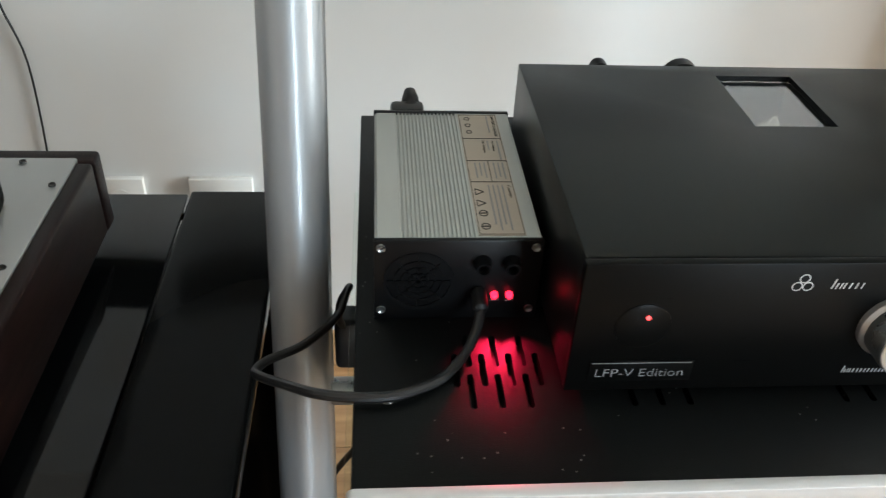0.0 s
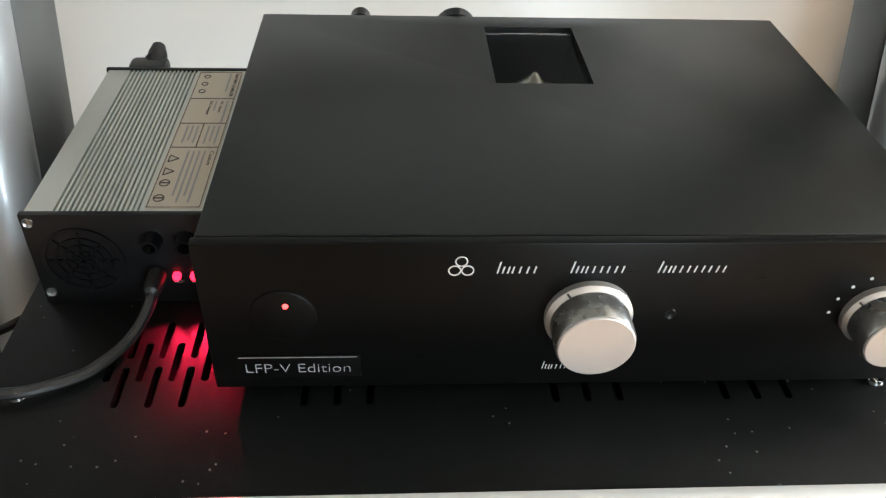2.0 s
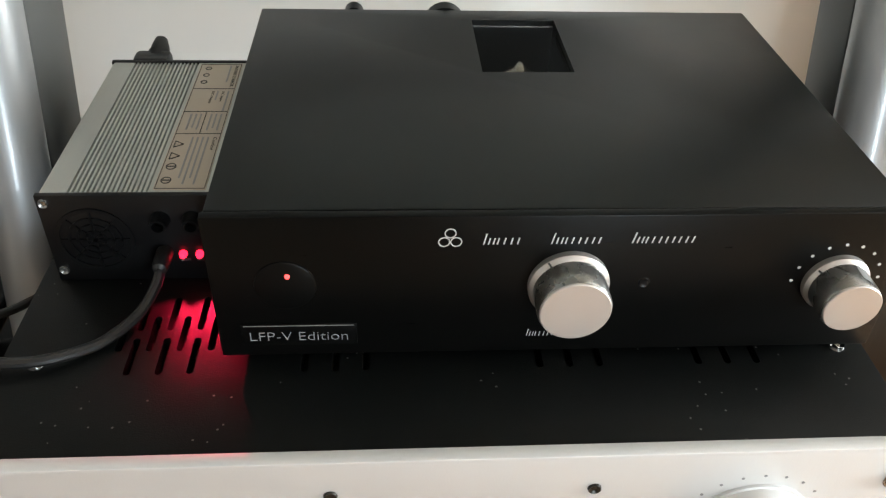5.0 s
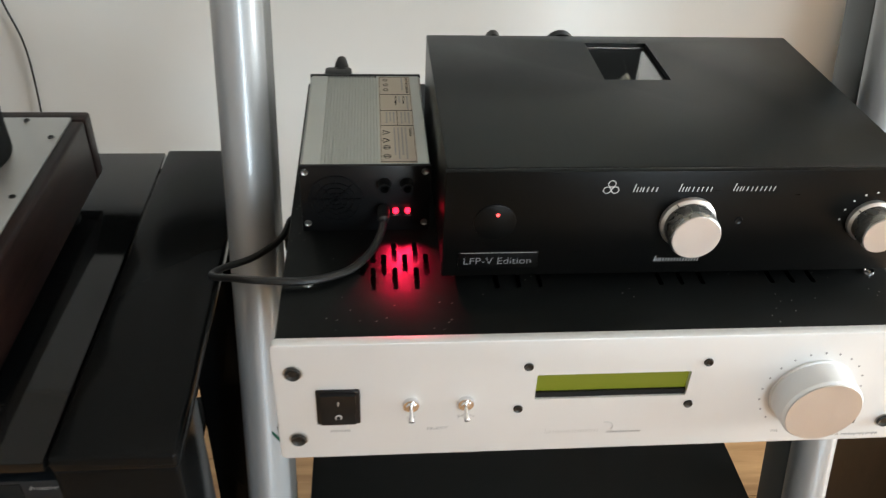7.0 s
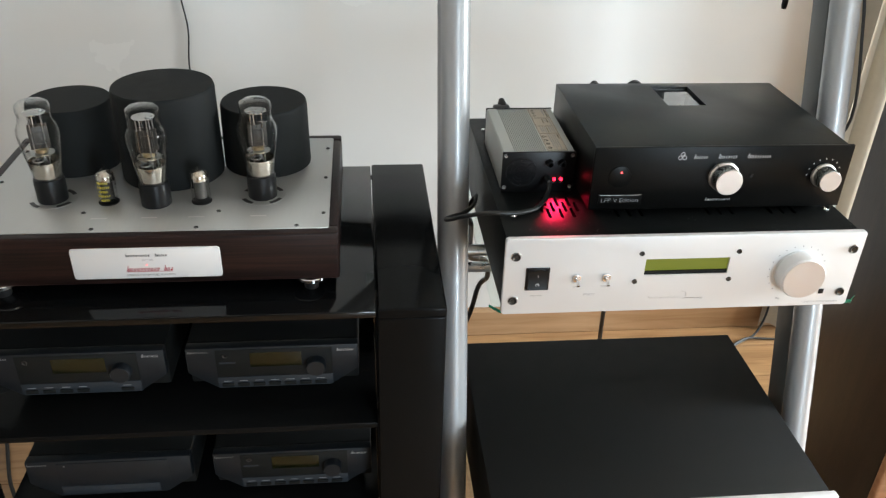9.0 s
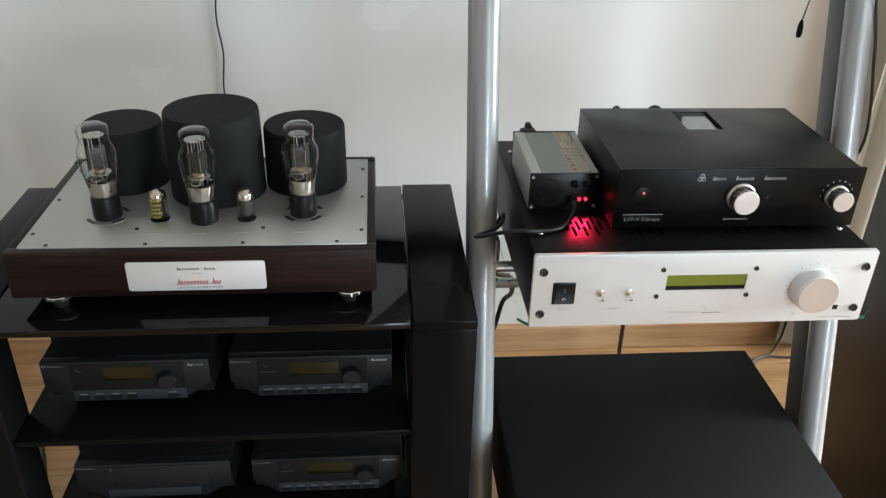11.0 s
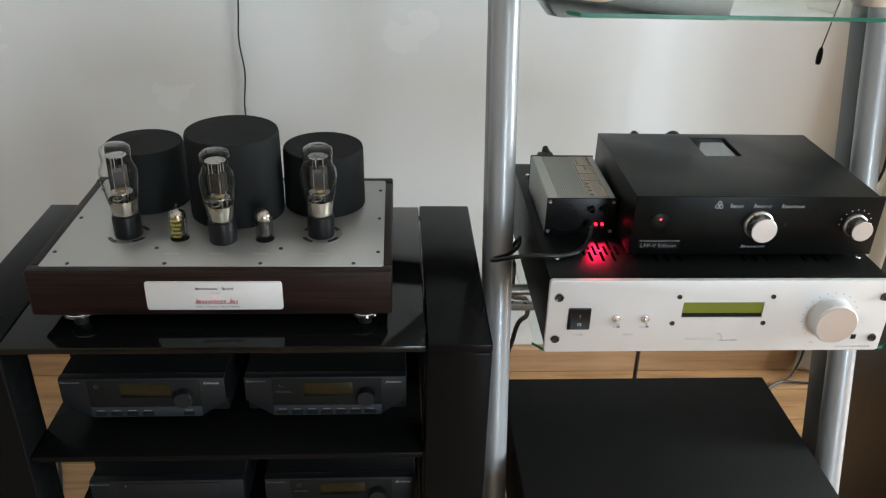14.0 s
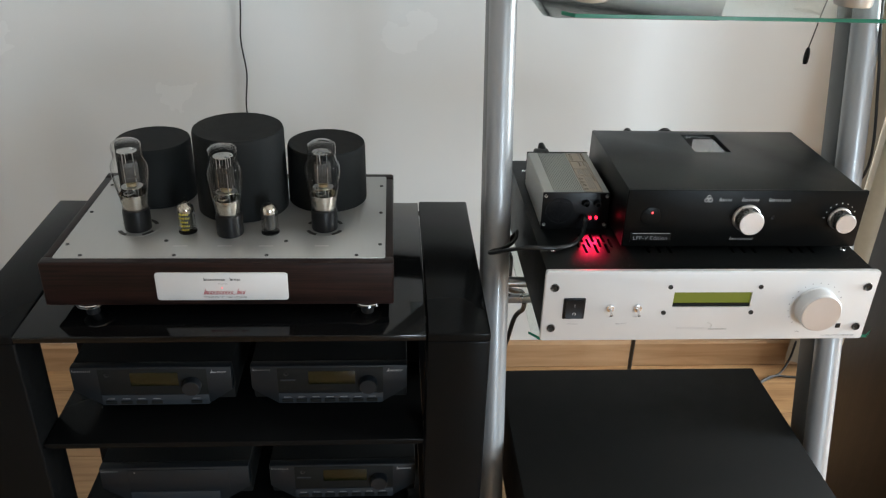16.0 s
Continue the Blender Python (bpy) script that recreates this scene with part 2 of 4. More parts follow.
def rounded(x0, x1, y0, y1, r, n=5):
    """A rectangle with round corners, as an outline."""
    out = []
    for cx, cy, a in ((x1 - r, y0 + r, -90), (x1 - r, y1 - r, 0), (x0 + r, y1 - r, 90), (x0 + r, y0 + r, 180)):
        for i in range(n + 1):
            w = radians(a + 90 * i / n)
            out.append((cx + r * math.cos(w), cy + r * math.sin(w)))
    return out


def lathe(profile, centre, axis="z", seg=40, bm=None):
    """A turned body: rows of (radius, height) along axis from centre; -y turns it to the viewer."""
    t = bmesh.new()
    rings = []
    for r, h in profile:
        if r < 1e-6:
            rings.append([t.verts.new((0, 0, h))])
        else:
            rings.append([t.verts.new((r * math.cos(2 * math.pi * i / seg), r * math.sin(2 * math.pi * i / seg), h)) for i in range(seg)])
    for p, q in zip(rings, rings[1:]):
        for i in range(seg):
            j = (i + 1) % seg
            a, b2 = p[i % len(p)], p[j % len(p)]
            c, d = q[j % len(q)], q[i % len(q)]
            vs = []
            for v in (a, b2, c, d):
                if v not in vs:
                    vs.append(v)
            if len(vs) > 2:
                t.faces.new(vs)
    turn = {"z": Matrix(), "-y": Matrix.Rotation(radians(90), 4, "X"), "y": Matrix.Rotation(radians(-90), 4, "X"), "x": Matrix.Rotation(radians(90), 4, "Y")}[axis]
    bmesh.ops.transform(t, matrix=Matrix.Translation(centre) @ turn, verts=t.verts)
    return join(bm, t)


def cyl(centre, r, h, axis="z", bev=0.0, seg=32, bm=None):
    b = min(bev, r * 0.45, h * 0.45)
    prof = [(0, 0), (r - b, 0), (r, b), (r, h - b), (r - b, h), (0, h)] if b else [(0, 0), (r, 0), (r, h), (0, h)]
    return lathe(prof, centre, axis, seg, bm)


def sweep(points, r, seg=10, smooth=6, bm=None):
    """A round cable through the points, rounded between them."""
    pts = [Vector(p) for p in points]
    fine = []
    ext = [pts[0] * 2 - pts[1]] + pts + [pts[-1] * 2 - pts[-2]]
    for i in range(1, len(ext) - 2):
        p0, p1, p2, p3 = ext[i - 1:i + 3]
        for k in range(smooth):
            u = k / smooth
            fine.append(0.5 * ((2 * p1) + (p2 - p0) * u + (2 * p0 - 5 * p1 + 4 * p2 - p3) * u * u + (3 * p1 - p0 - 3 * p2 + p3) * u ** 3))
    fine.append(pts[-1])
    t = bmesh.new()
    rings, side = [], None
    for i, p in enumerate(fine):
        d = (fine[min(i + 1, len(fine) - 1)] - fine[max(i - 1, 0)]).normalized()
        if side is None:
            side = d.orthogonal().normalized()
        side = (side - d * side.dot(d)).normalized()
        up = d.cross(side)
        rings.append([t.verts.new(p + r * (math.cos(2 * math.pi * k / seg) * side + math.sin(2 * math.pi * k / seg) * up)) for k in range(seg)])
    for p, q in zip(rings, rings[1:]):
        for k in range(seg):
            t.faces.new((p[k], p[(k + 1) % seg], q[(k + 1) % seg], q[k]))
    t.faces.new(rings[0][::-1])
    t.faces.new(rings[-1])
    return join(bm, t)


def cut(ob, cutter):
    """Takes the cutter's volume, in world places, out of ob's mesh."""
    bmesh.ops.translate(cutter, vec=-origin[ob.name], verts=cutter.verts)
    bmesh.ops.recalc_face_normals(cutter, faces=cutter.faces)
    me = bpy.data.meshes.new("cutter")
    cutter.to_mesh(me)
    cutter.free()
    tool = new("cutter", me)
    tool.parent = ob.parent
    mod = ob.modifiers.new("cut", "BOOLEAN")
    mod.object, mod.operation, mod.solver = tool, "DIFFERENCE", "EXACT"
    bpy.context.view_layer.update()
    done = bpy.data.meshes.new_from_object(ob.evaluated_get(bpy.context.evaluated_depsgraph_get()))
    ob.modifiers.remove(mod)
    done.name = ob.data.name
    ob.data = done
    bpy.data.objects.remove(tool)
    return ob


def text(words, size, m, parent, material, width=0.0, name="lettering", label="", shear=0.0, align="LEFT", spacing=1.0):
    """Printed words as a thin mesh; m places the baseline's start, with x along the words."""
    cu = bpy.data.curves.new("words", "FONT")
    cu.body, cu.size, cu.extrude, cu.shear, cu.align_x, cu.space_character = words, size, 0.00012, shear, align, spacing
    cu.resolution_u, cu.offset = 3, -0.018 * size
    ob = new("words", cu)
    bpy.context.view_layer.update()
    me = bpy.data.meshes.new_from_object(ob.evaluated_get(bpy.context.evaluated_depsgraph_get()))
    bpy.data.objects.remove(ob)
    bm = bmesh.new()
    bm.from_mesh(me)
    bpy.data.meshes.remove(me)
    if width:
        xs = [v.co.x for v in bm.verts]
        k = width / (max(xs) - min(xs))
        bmesh.ops.scale(bm, vec=(k, 1, 1), verts=bm.verts)
    bmesh.ops.transform(bm, matrix=m, verts=bm.verts)
    return part(name, bm, material, parent, label, smooth=False)


def bars(pattern, x0, z0, width, height, plane, parent, material, name="brand_mark", label="", slant=0.0, weight=0.10):
    """Writing as plain thin bars: a tall one and two short for a capital, two short ones else; a blank is a gap."""
    step = width / len(pattern)
    first = True
    for i, ch in enumerate(pattern):
        if ch == " ":
            continue
        h = height * (1.0 if ch.isupper() else 0.58)
        w, s = step * weight, step * (0.80 if ch.isupper() else 0.58)
        x = x0 + i * step
        low = height * 0.58
        shapes = [[(0, 0), (w, 0), (w, h), (0, h)], [(s - w, 0), (s, 0), (s, low), (s - w, low)]]
        if ch.isupper():
            shapes.append([(s / 2 - w / 2, 0), (s / 2 + w / 2, 0), (s / 2 + w / 2, low), (s / 2 - w / 2, low)])
        bm = None
        for outline in shapes:
            bm = prism([(x + u + slant * v, z0 + v) for u, v in outline], "y", plane - 0.00025, plane + 0.0004, bm=bm)
        part(name, bm, material, parent, label if first else "", smooth=False)
        first = False


FRONT = Matrix.Rotation(radians(90), 4, "X")


def on_front(x, y, z):
    return Matrix.Translation((x, y, z)) @ FRONT


def screw_head(parent, centre, r, axis="-y", material="screw", name="screw"):
    b = lathe([(r * 0.45, -0.0002), (r * 0.5, 0.0004), (r * 0.9, r * 0.35), (r, 0)][::-1], centre, axis, 16)
    lathe([(0, r * 0.08), (r * 0.5, r * 0.08), (r * 0.52, 0.0003)], centre, axis, 6, b)
    return part(name, b, material, parent)

# ---- the room ----
WALL, FLOOR = 0.975, 0.0
RX0, RX1, RY0, CEIL = -2.3, 5.0, -5.5, 2.55
whole("wall_north", box(RX0 - 0.15, RX1 + 0.15, WALL, WALL + 0.15, FLOOR - 0.05, CEIL), "wall", "white painted plaster wall behind the hi-fi racks", "wall", kind="structure")
# unseen wall closing the room, toned down so the left stays dimmer
whole("wall_west", box(RX0 - 0.15, RX0, RY0, WALL, FLOOR - 0.05, CEIL), "wall_mid", "unseen greige side wall, toned down to cut bounced light", "wall", kind="structure")


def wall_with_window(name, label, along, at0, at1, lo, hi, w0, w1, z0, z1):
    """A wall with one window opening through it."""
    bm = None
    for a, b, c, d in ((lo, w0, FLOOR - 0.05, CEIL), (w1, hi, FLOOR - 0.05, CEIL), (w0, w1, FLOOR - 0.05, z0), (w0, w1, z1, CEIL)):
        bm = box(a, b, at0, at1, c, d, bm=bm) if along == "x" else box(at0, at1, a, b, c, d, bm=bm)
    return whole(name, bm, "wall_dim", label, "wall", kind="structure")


# unseen walls added to close the room, darkened to weaken reflections and bounce
wall_with_window("wall_south", "unseen taupe wall with a window opening, darkened to dim reflections", "x", RY0 - 0.15, RY0, RX0 - 0.15, RX1 + 0.15, 1.35, 2.75, 0.12, 2.38)
wall_with_window("wall_east", "unseen taupe side wall with a window opening, darkened to dim reflections", "y", RX1, RX1 + 0.15, RY0, WALL, -1.2, 0.5, 0.7, 2.3)
whole("ceiling", box(RX0, RX1, RY0, WALL, CEIL, CEIL + 0.1), "ceiling", "plain white ceiling", "ceiling", kind="structure")
floor = whole("floor", box(RX0, RX1, RY0, WALL, FLOOR - 0.05, FLOOR - 0.004), "board", "warm brown oak plank floor", "floor", kind="structure")
whole("baseboard", prism([(WALL - 0.016, FLOOR), (WALL, FLOOR), (WALL, FLOOR + 0.078), (WALL - 0.010, FLOOR + 0.078), (WALL - 0.016, FLOOR + 0.072)], "x", RX0, RX1), "board", "oak baseboard along the white wall", "baseboard", kind="structure")

# ---- glass hi-fi rack with leaning tubular posts ----
LEAN_K = 0.285
POST_Y = 0.211


def post_y(z):
    return POST_Y + LEAN_K * (z - 0.85)


rack = thing("hifi_rack", (0.215, 0.15, FLOOR), "glass-shelved hi-fi rack with leaning silver tubular posts", "rack")


def leaning_tube(x, r, z0, z1):
    d = Vector((0, LEAN_K, 1)).normalized()
    length = (Vector((0, post_y(z1), z1)) - Vector((0, post_y(z0), z0))).length
    t = cyl((0, 0, 0), r, length, seg=40)
    turn = d.to_track_quat("Z", "X").to_matrix().to_4x4()
    bmesh.ops.transform(t, matrix=Matrix.Translation((x, post_y(z0), z0)) @ turn, verts=t.verts)
    return t


POST_X = (-0.0365, 0.4875)
for px, py in zip(POST_X, (0.286, 0.268)):
    p = part("post", leaning_tube(px, 0.0195, FLOOR + 0.02, 1.75), "tube_paint", rack, "silver lacquered round tube", angle=60)
    part("fin", prism([(post_y(FLOOR) + 0.012, FLOOR), (py - 0.28 * 0.85, FLOOR), (py + 0.28 * 0.89, 1.74), (post_y(1.74) + 0.012, 1.74)], "x", px - 0.017, px + 0.017, 0.003), "fin_paint", rack, "dark grey flat upright behind the tube")
for z, y0, y1 in ((0.744, 0.016, 0.42), (0.345, -0.075, 0.33), (1.165, 0.0, 0.50)):
    c = 0.012
    sheet = prism([(-0.006 if z < 1 else -0.030, y0 + c), (-0.006 + c if z < 1 else -0.030 + c, y0), (0.462 - c, y0), (0.462, y0 + c), (0.462, y1), (-0.006 if z < 1 else -0.030, y1)], "z", z - 0.008, z, 0.0008)
    shelf = part("shelf", sheet, "glass", rack, "clear glass shelf with green edges")
    edge = prism([(-0.010, y0 + c + 0.0015), (-0.010 + c, y0 - 0.0008), (0.460 - c, y0 - 0.0008), (0.4605, y0 + c), (0.460 - c, y0 + 0.0006), (-0.010 + c, y0 + 0.0006)], "z", z - 0.0070, z - 0.0030)
    part("edge", edge, "glass_edge", shelf, "green polished glass edge")
    for px, s in ((POST_X[0], 1), (POST_X[1], -1)):
        yy = post_y(z)
        part("shelf_bracket", cyl((px + (0.01 if s > 0 else -0.06), yy, z - 0.016), 0.008, 0.05, "x", 0.002), "silver_dark", rack)

# ---- silver-fronted preamplifier on the glass shelf ----
pre = thing("preamplifier", (0.215, 0.19, 0.744), "preamplifier with satin silver front, lit green display and black case", "amplifier")
front = part("front_panel", prism(rounded(0.0, 0.430, 0.746, 0.8485, 0.004), "y", 0.0, 0.007, 0.0007), "satin_white", pre, "satin silver front panel")
body = part("case", box(0.002, 0.427, 0.007, 0.378, 0.7485, 0.8445, 0.0015), "powder", pre, "black powder-coated steel case")
SLOT_W, SLOT_L = 0.0036, 0.0245
slots = None


def slot(cx, cy, bm):
    return prism(rounded(cx - SLOT_W / 2, cx + SLOT_W / 2, cy - SLOT_L / 2, cy + SLOT_L / 2, 0.0017, 4), "z", 0.8370, 0.8600, bm=bm)


for cx in (0.0775, 0.1605, 0.274, 0.353):
    for k in range(4):
        slots = slot(cx + (k - 1.5) * 0.0147, 0.0840, slots)
        slots = slot(cx + (k - 1.5) * 0.0147, 0.1440, slots)
    for k in range(3):
        slots = slot(cx + (k - 1) * 0.0147, 0.0685, slots)
        slots = slot(cx + (k - 1) * 0.0147, 0.0985, slots)
cut(body, slots)
part("foot", cyl((0.05, 0.05, 0.744), 0.014, 0.0045, bev=0.001), "rubber", pre)
for fx, fy in ((0.38, 0.05), (0.05, 0.34), (0.38, 0.34)):
    part("foot", cyl((fx, fy, 0.744), 0.014, 0.0045, bev=0.001), "rubber", pre)
for sx, sy in ((0.0195, 0.0645), (0.4125, 0.0670), (0.0195, 0.33), (0.4125, 0.33)):
    screw_head(pre, (sx, sy, 0.8445), 0.0042, "z", "chrome", "case_screw")
cut(front, prism(rounded(0.1665, 0.2680, 0.7960, 0.8180, 0.0008, 2), "y", -0.01, 0.02))
part("display_frame", prism([(0.1665, 0.796), (0.268, 0.796), (0.268, 0.8005), (0.1665, 0.8005)], "y", 0.0016, 0.0033), "matt_black", pre)
part("display", box(0.1663, 0.2682, 0.0034, 0.0047, 0.7955, 0.8185), "lcd", pre, "lit yellow-green display")
for sx, sz in ((0.160, 0.826), (0.277, 0.826), (0.1565, 0.788), (0.2715, 0.788)):
    screw_head(pre, (sx, -0.0002, sz), 0.0032, "-y", "screw", "display_screw")
for sx, sz in ((0.0125, 0.8255), (0.4175, 0.8255), (0.0125, 0.7655), (0.4175, 0.7655)):
    part("washer", cyl((sx, 0.0, sz), 0.0062, 0.0007, "-y", 0.0003), "silver_dark", pre)
    screw_head(pre, (sx, -0.0007, sz), 0.0052, "-y", "screw", "panel_bolt")
sw = part("power_switch", prism(rounded(0.0255, 0.0535, 0.780, 0.8105, 0.001, 2), "y", -0.0018, 0.0, 0.0006), "plastic", pre, "black rocker switch")
part("rocker", prism([(-0.0018, 0.7825), (-0.0055, 0.7835), (-0.0025, 0.7955), (-0.004, 0.808), (-0.0018, 0.8085)], "x", 0.0285, 0.0505), "plastic", sw)
text("I", 0.006, on_front(0.0388, -0.0044, 0.7995), sw, "white_ink", name="mark")
ring = lathe([(0.0016, 0), (0.0022, 0), (0.0022, 0.0003), (0.0016, 0.0003), (0.0016, 0)], (0.0395, -0.0042, 0.789), "-y", 20)
part("mark", ring, "white_ink", sw)
text("POWER", 0.0034, on_front(0.0335, -0.0001, 0.7705), pre, "grey_ink", 0.013)
for tx in (0.086, 0.1215):
    tog = part("toggle_switch", lathe([(0, 0.0045), (0.0033, 0.0045), (0.0036, 0.003), (0.0052, 0.0028), (0.0055, 0.0004), (0.0055, 0)], (tx, 0, 0.7955), "-y", 12), "chrome", pre, "chrome toggle switch")
    lev = lathe([(0.0012, 0), (0.0015, 0.006), (0.0021, 0.009), (0.0019, 0.0102), (0, 0.0106)], (0, 0, 0), "-y", 12)
    bmesh.ops.transform(lev, matrix=Matrix.Translation((tx, -0.003, 0.7955)) @ Matrix.Rotation(radians(28), 4, "X"), verts=lev.verts)
    part("lever", lev, "chrome", tog)
text("UP", 0.003, on_front(0.0835, -0.0001, 0.7815), pre, "grey_ink", 0.005)
text("DOWN", 0.003, on_front(0.1165, -0.0001, 0.7815), pre, "grey_ink", 0.011)
text("SELECT", 0.0032, on_front(0.0965, -0.0001, 0.7705), pre, "grey_ink", 0.014)
bars("Mmmmmmmmmm", 0.177, 0.7628, 0.038, 0.0042, 0.0, pre, "grey_mark", label="grey maker's mark")
bars("mmmmmmmmm", 0.220, 0.7615, 0.024, 0.0028, 0.0, pre, "ink", slant=0.3)
part("brand_arc", sweep([(0.2165, -0.0002, 0.7725), (0.221, -0.0002, 0.7715), (0.2235, -0.0002, 0.768), (0.2225, -0.0002, 0.765)], 0.0004, 6), "grey_mark", pre)
text("CLASS A PREAMPLIFIER", 0.0034, on_front(0.373, -0.0001, 0.7505), pre, "grey_ink", 0.045)
kn = part("volume_knob", lathe([(0.0, 0.0), (0.0285, 0.0), (0.0285, 0.0015), (0.0274, 0.002), (0.0268, 0.0175), (0.0255, 0.0190), (0, 0.0192)], (0.3545, 0, 0.7965), "-y", 64), "satin_white", pre, "satin silver volume knob")
part("cap", lathe([(0, 0.0190), (0.0252, 0.0190), (0.025, 0.0200), (0, 0.0200)], (0.3545, 0, 0.7965), "-y", 64), "silver", kn)
for i in range(17):
    a = radians(225 - i * 270 / 16)
    part("scale_dot", cyl((0.3545 + 0.0345 * math.cos(a), 0.0, 0.7965 + 0.0345 * math.sin(a)), 0.0008, 0.0002, "-y", seg=8), "grey_ink", pre)
text("VOL", 0.003, on_front(0.337, -0.0001, 0.7568), pre, "grey_ink", 0.006)
part("remote_window", box(0.390, 0.3965, -0.0006, 0.002, 0.7632, 0.7700, 0.0003), "plastic", pre)

# ---- black valve preamplifier with window ----
vp = thing("valve_preamplifier", (0.266, 0.17, 0.8445), "black anodised preamplifier with silver knobs and top window", "amplifier")
lid = part("case", box(0.1090, 0.4170, 0.066, 0.2830, 0.8495, 0.9320, 0.0012), "black_alu", vp, "black anodised aluminium case")
cut(lid, box(0.239, 0.2905, 0.1955, 0.267, 0.892, 0.95))
part("front_panel", box(0.1080, 0.4225, 0.0605, 0.0655, 0.8520, 0.9322, 0.0008), "black_front", vp, "black brushed front panel")
part("window_frame", prism(rounded(0.239, 0.2905, 0.1955, 0.267, 0.0005, 1), "z", 0.8921, 0.8931), "matt_black", vp)
part("window_pane", box(0.2393, 0.2902, 0.1958, 0.2667, 0.9265, 0.9285), "smoke", vp, "smoked glass window").visible_shadow = False
vv = part("valve", lathe([(0.011, 0.0), (0.011, 0.020), (0.0095, 0.024), (0.004, 0.027), (0.0015, 0.0305), (0, 0.031)], (0.2640, 0.222, 0.8932), "z", 24), "getter", vp, "silvered valve top inside the case")
for fx, fy in ((0.13, 0.085), (0.40, 0.085), (0.13, 0.265), (0.40, 0.265)):
    part("foot", cyl((fx, fy, 0.8445), 0.010, 0.0054, bev=0.001), "rubber", vp)


def silver_knob(x, z, r, parent, mark):
    k = part("knob", lathe([(0, 0), (r * 1.08, 0), (r * 1.08, 0.003), (r * 1.02, 0.0042), (r * 0.97, 0.0048)], (x, 0.0605, z), "-y", 48), "silver", parent, "turned silver knob")
    part("barrel", lathe([(r * 0.97, 0.0046), (r * 0.965, 0.0175), (r * 0.93, 0.0186)], (x, 0.0605, z), "-y", 48), "silver_dark", k)
    part("cap", lathe([(r * 0.935, 0.0180), (r * 0.93, 0.0192), (r * 0.9, 0.0197), (0, 0.0197)], (x, 0.0605, z), "-y", 48), "silver", k)
    a = radians(mark)
    bm = box(-0.0004, 0.0004, -0.0063, -0.0058, 0, 0.0035)
    bmesh.ops.transform(bm, matrix=Matrix.Translation((x + r * 0.98 * math.cos(a), 0.0605, z + r * 0.98 * math.sin(a))) @ Matrix.Rotation(radians(90) - a, 4, "Y"), verts=bm.verts)
    part("pointer", bm, "ink", k)
    return k


silver_knob(0.2670, 0.8945, 0.0171, vp, 125)
silver_knob(0.3915, 0.8940, 0.0141, vp, 140)
for i in range(9):
    a = radians(180 - i * 22)
    part("scale_dot", cyl((0.3915 + 0.0205 * math.cos(a), 0.0605, 0.8945 + 0.0205 * math.sin(a)), 0.0008, 0.0002, "-y", seg=10), "white_ink", vp)
part("sensor", lathe([(0, 0.0004), (0.0016, 0.0004), (0.0024, 0.0008), (0.0028, 0)], (0.3020, 0.0605, 0.8945), "-y", 20), "plastic", vp)
dial = part("indicator", lathe([(0, 0.001), (0.0125, 0.001), (0.0135, 0.0006), (0.0137, 0)], (0.1408, 0.0605, 0.8952), "-y", 40), "black_front", vp, "round black indicator button")
part("led", lathe([(0, 0.0020), (0.0010, 0.0018), (0.0013, 0.0008)], (0.1422, 0.0605, 0.9012), "-y", 12), "led_soft", dial, "glowing red light")
plate = part("name_plate", box(0.1185, 0.1715, 0.0598, 0.0605, 0.8590, 0.8724, 0.0002), "black_front", vp)
part("rim", box(0.1198, 0.1702, 0.0596, 0.0599, 0.8712, 0.8716), "silver", plate)
text("LFP-V Edition", 0.0078, on_front(0.1215, 0.0597, 0.8622), plate, "grey_ink", 0.0448)
bars("Mmm  Mmmm  Mmmmm", 0.2270, 0.9172, 0.0950, 0.0058, 0.0605, vp, "white_ink", slant=0.2, label="white italic maker's mark")
bars("Mmmmmmmm", 0.2510, 0.8620, 0.032, 0.0044, 0.0605, vp, "white_ink", slant=0.15)
for dx, dz in ((0, 0.0038), (-0.0026, -0.0008), (0.0026, -0.0008)):
    part("brand_ring", lathe([(0.0021, 0), (0.0026, 0), (0.0026, 0.0002), (0.0021, 0.0002), (0.0021, 0)], (0.2128 + dx, 0.0605, 0.9195 + dz), "-y", 24), "white_ink", vp)
for jx, jz, jr in ((0.166, 0.9262, 0.006), (0.224, 0.9195, 0.0132)):
    part("rear_socket", cyl((jx, 0.2830, jz), jr, 0.012, "y", 0.001), "plastic", vp)

# ---- battery charger ----
ch = thing("battery_charger", (0.058, 0.21, 0.8445), "finned aluminium battery charger with beige label and red lights", "charger")
CX0, CX1, CY0, CY1, CZ0, CZ1 = 0.0130, 0.1038, 0.127, 0.277, 0.8455, 0.8985
ribs = [(CX0 + 0.001, CZ0), (CX1 - 0.001, CZ0), (CX1, CZ0 + 0.002), (CX1, CZ1 - 0.002), (CX1 - 0.001, CZ1 - 0.0002)]
n_rib = 17
for i in range(n_rib):
    x1 = 0.0672 - i * 0.0024
    ribs += [(x1, CZ1 - 0.0002), (x1 - 0.0003, CZ1 - 0.0016), (x1 - 0.0011, CZ1 - 0.0016), (x1 - 0.0014, CZ1 - 0.0002)]
ribs += [(CX0 + 0.0015, CZ1 - 0.0002), (CX0, CZ1 - 0.002), (CX0, CZ0 + 0.002)]
part("case", prism(ribs, "y", CY0 + 0.002, CY1 - 0.002), "charger_alu", ch, "ribbed aluminium case", angle=20)
part("end_plate", box(CX0 - 0.0005, CX1 + 0.0005, CY0 - 0.0015, CY0 + 0.002, CZ0 - 0.0008, CZ1 + 0.0005, 0.0008), "plastic", ch, "black front plate")
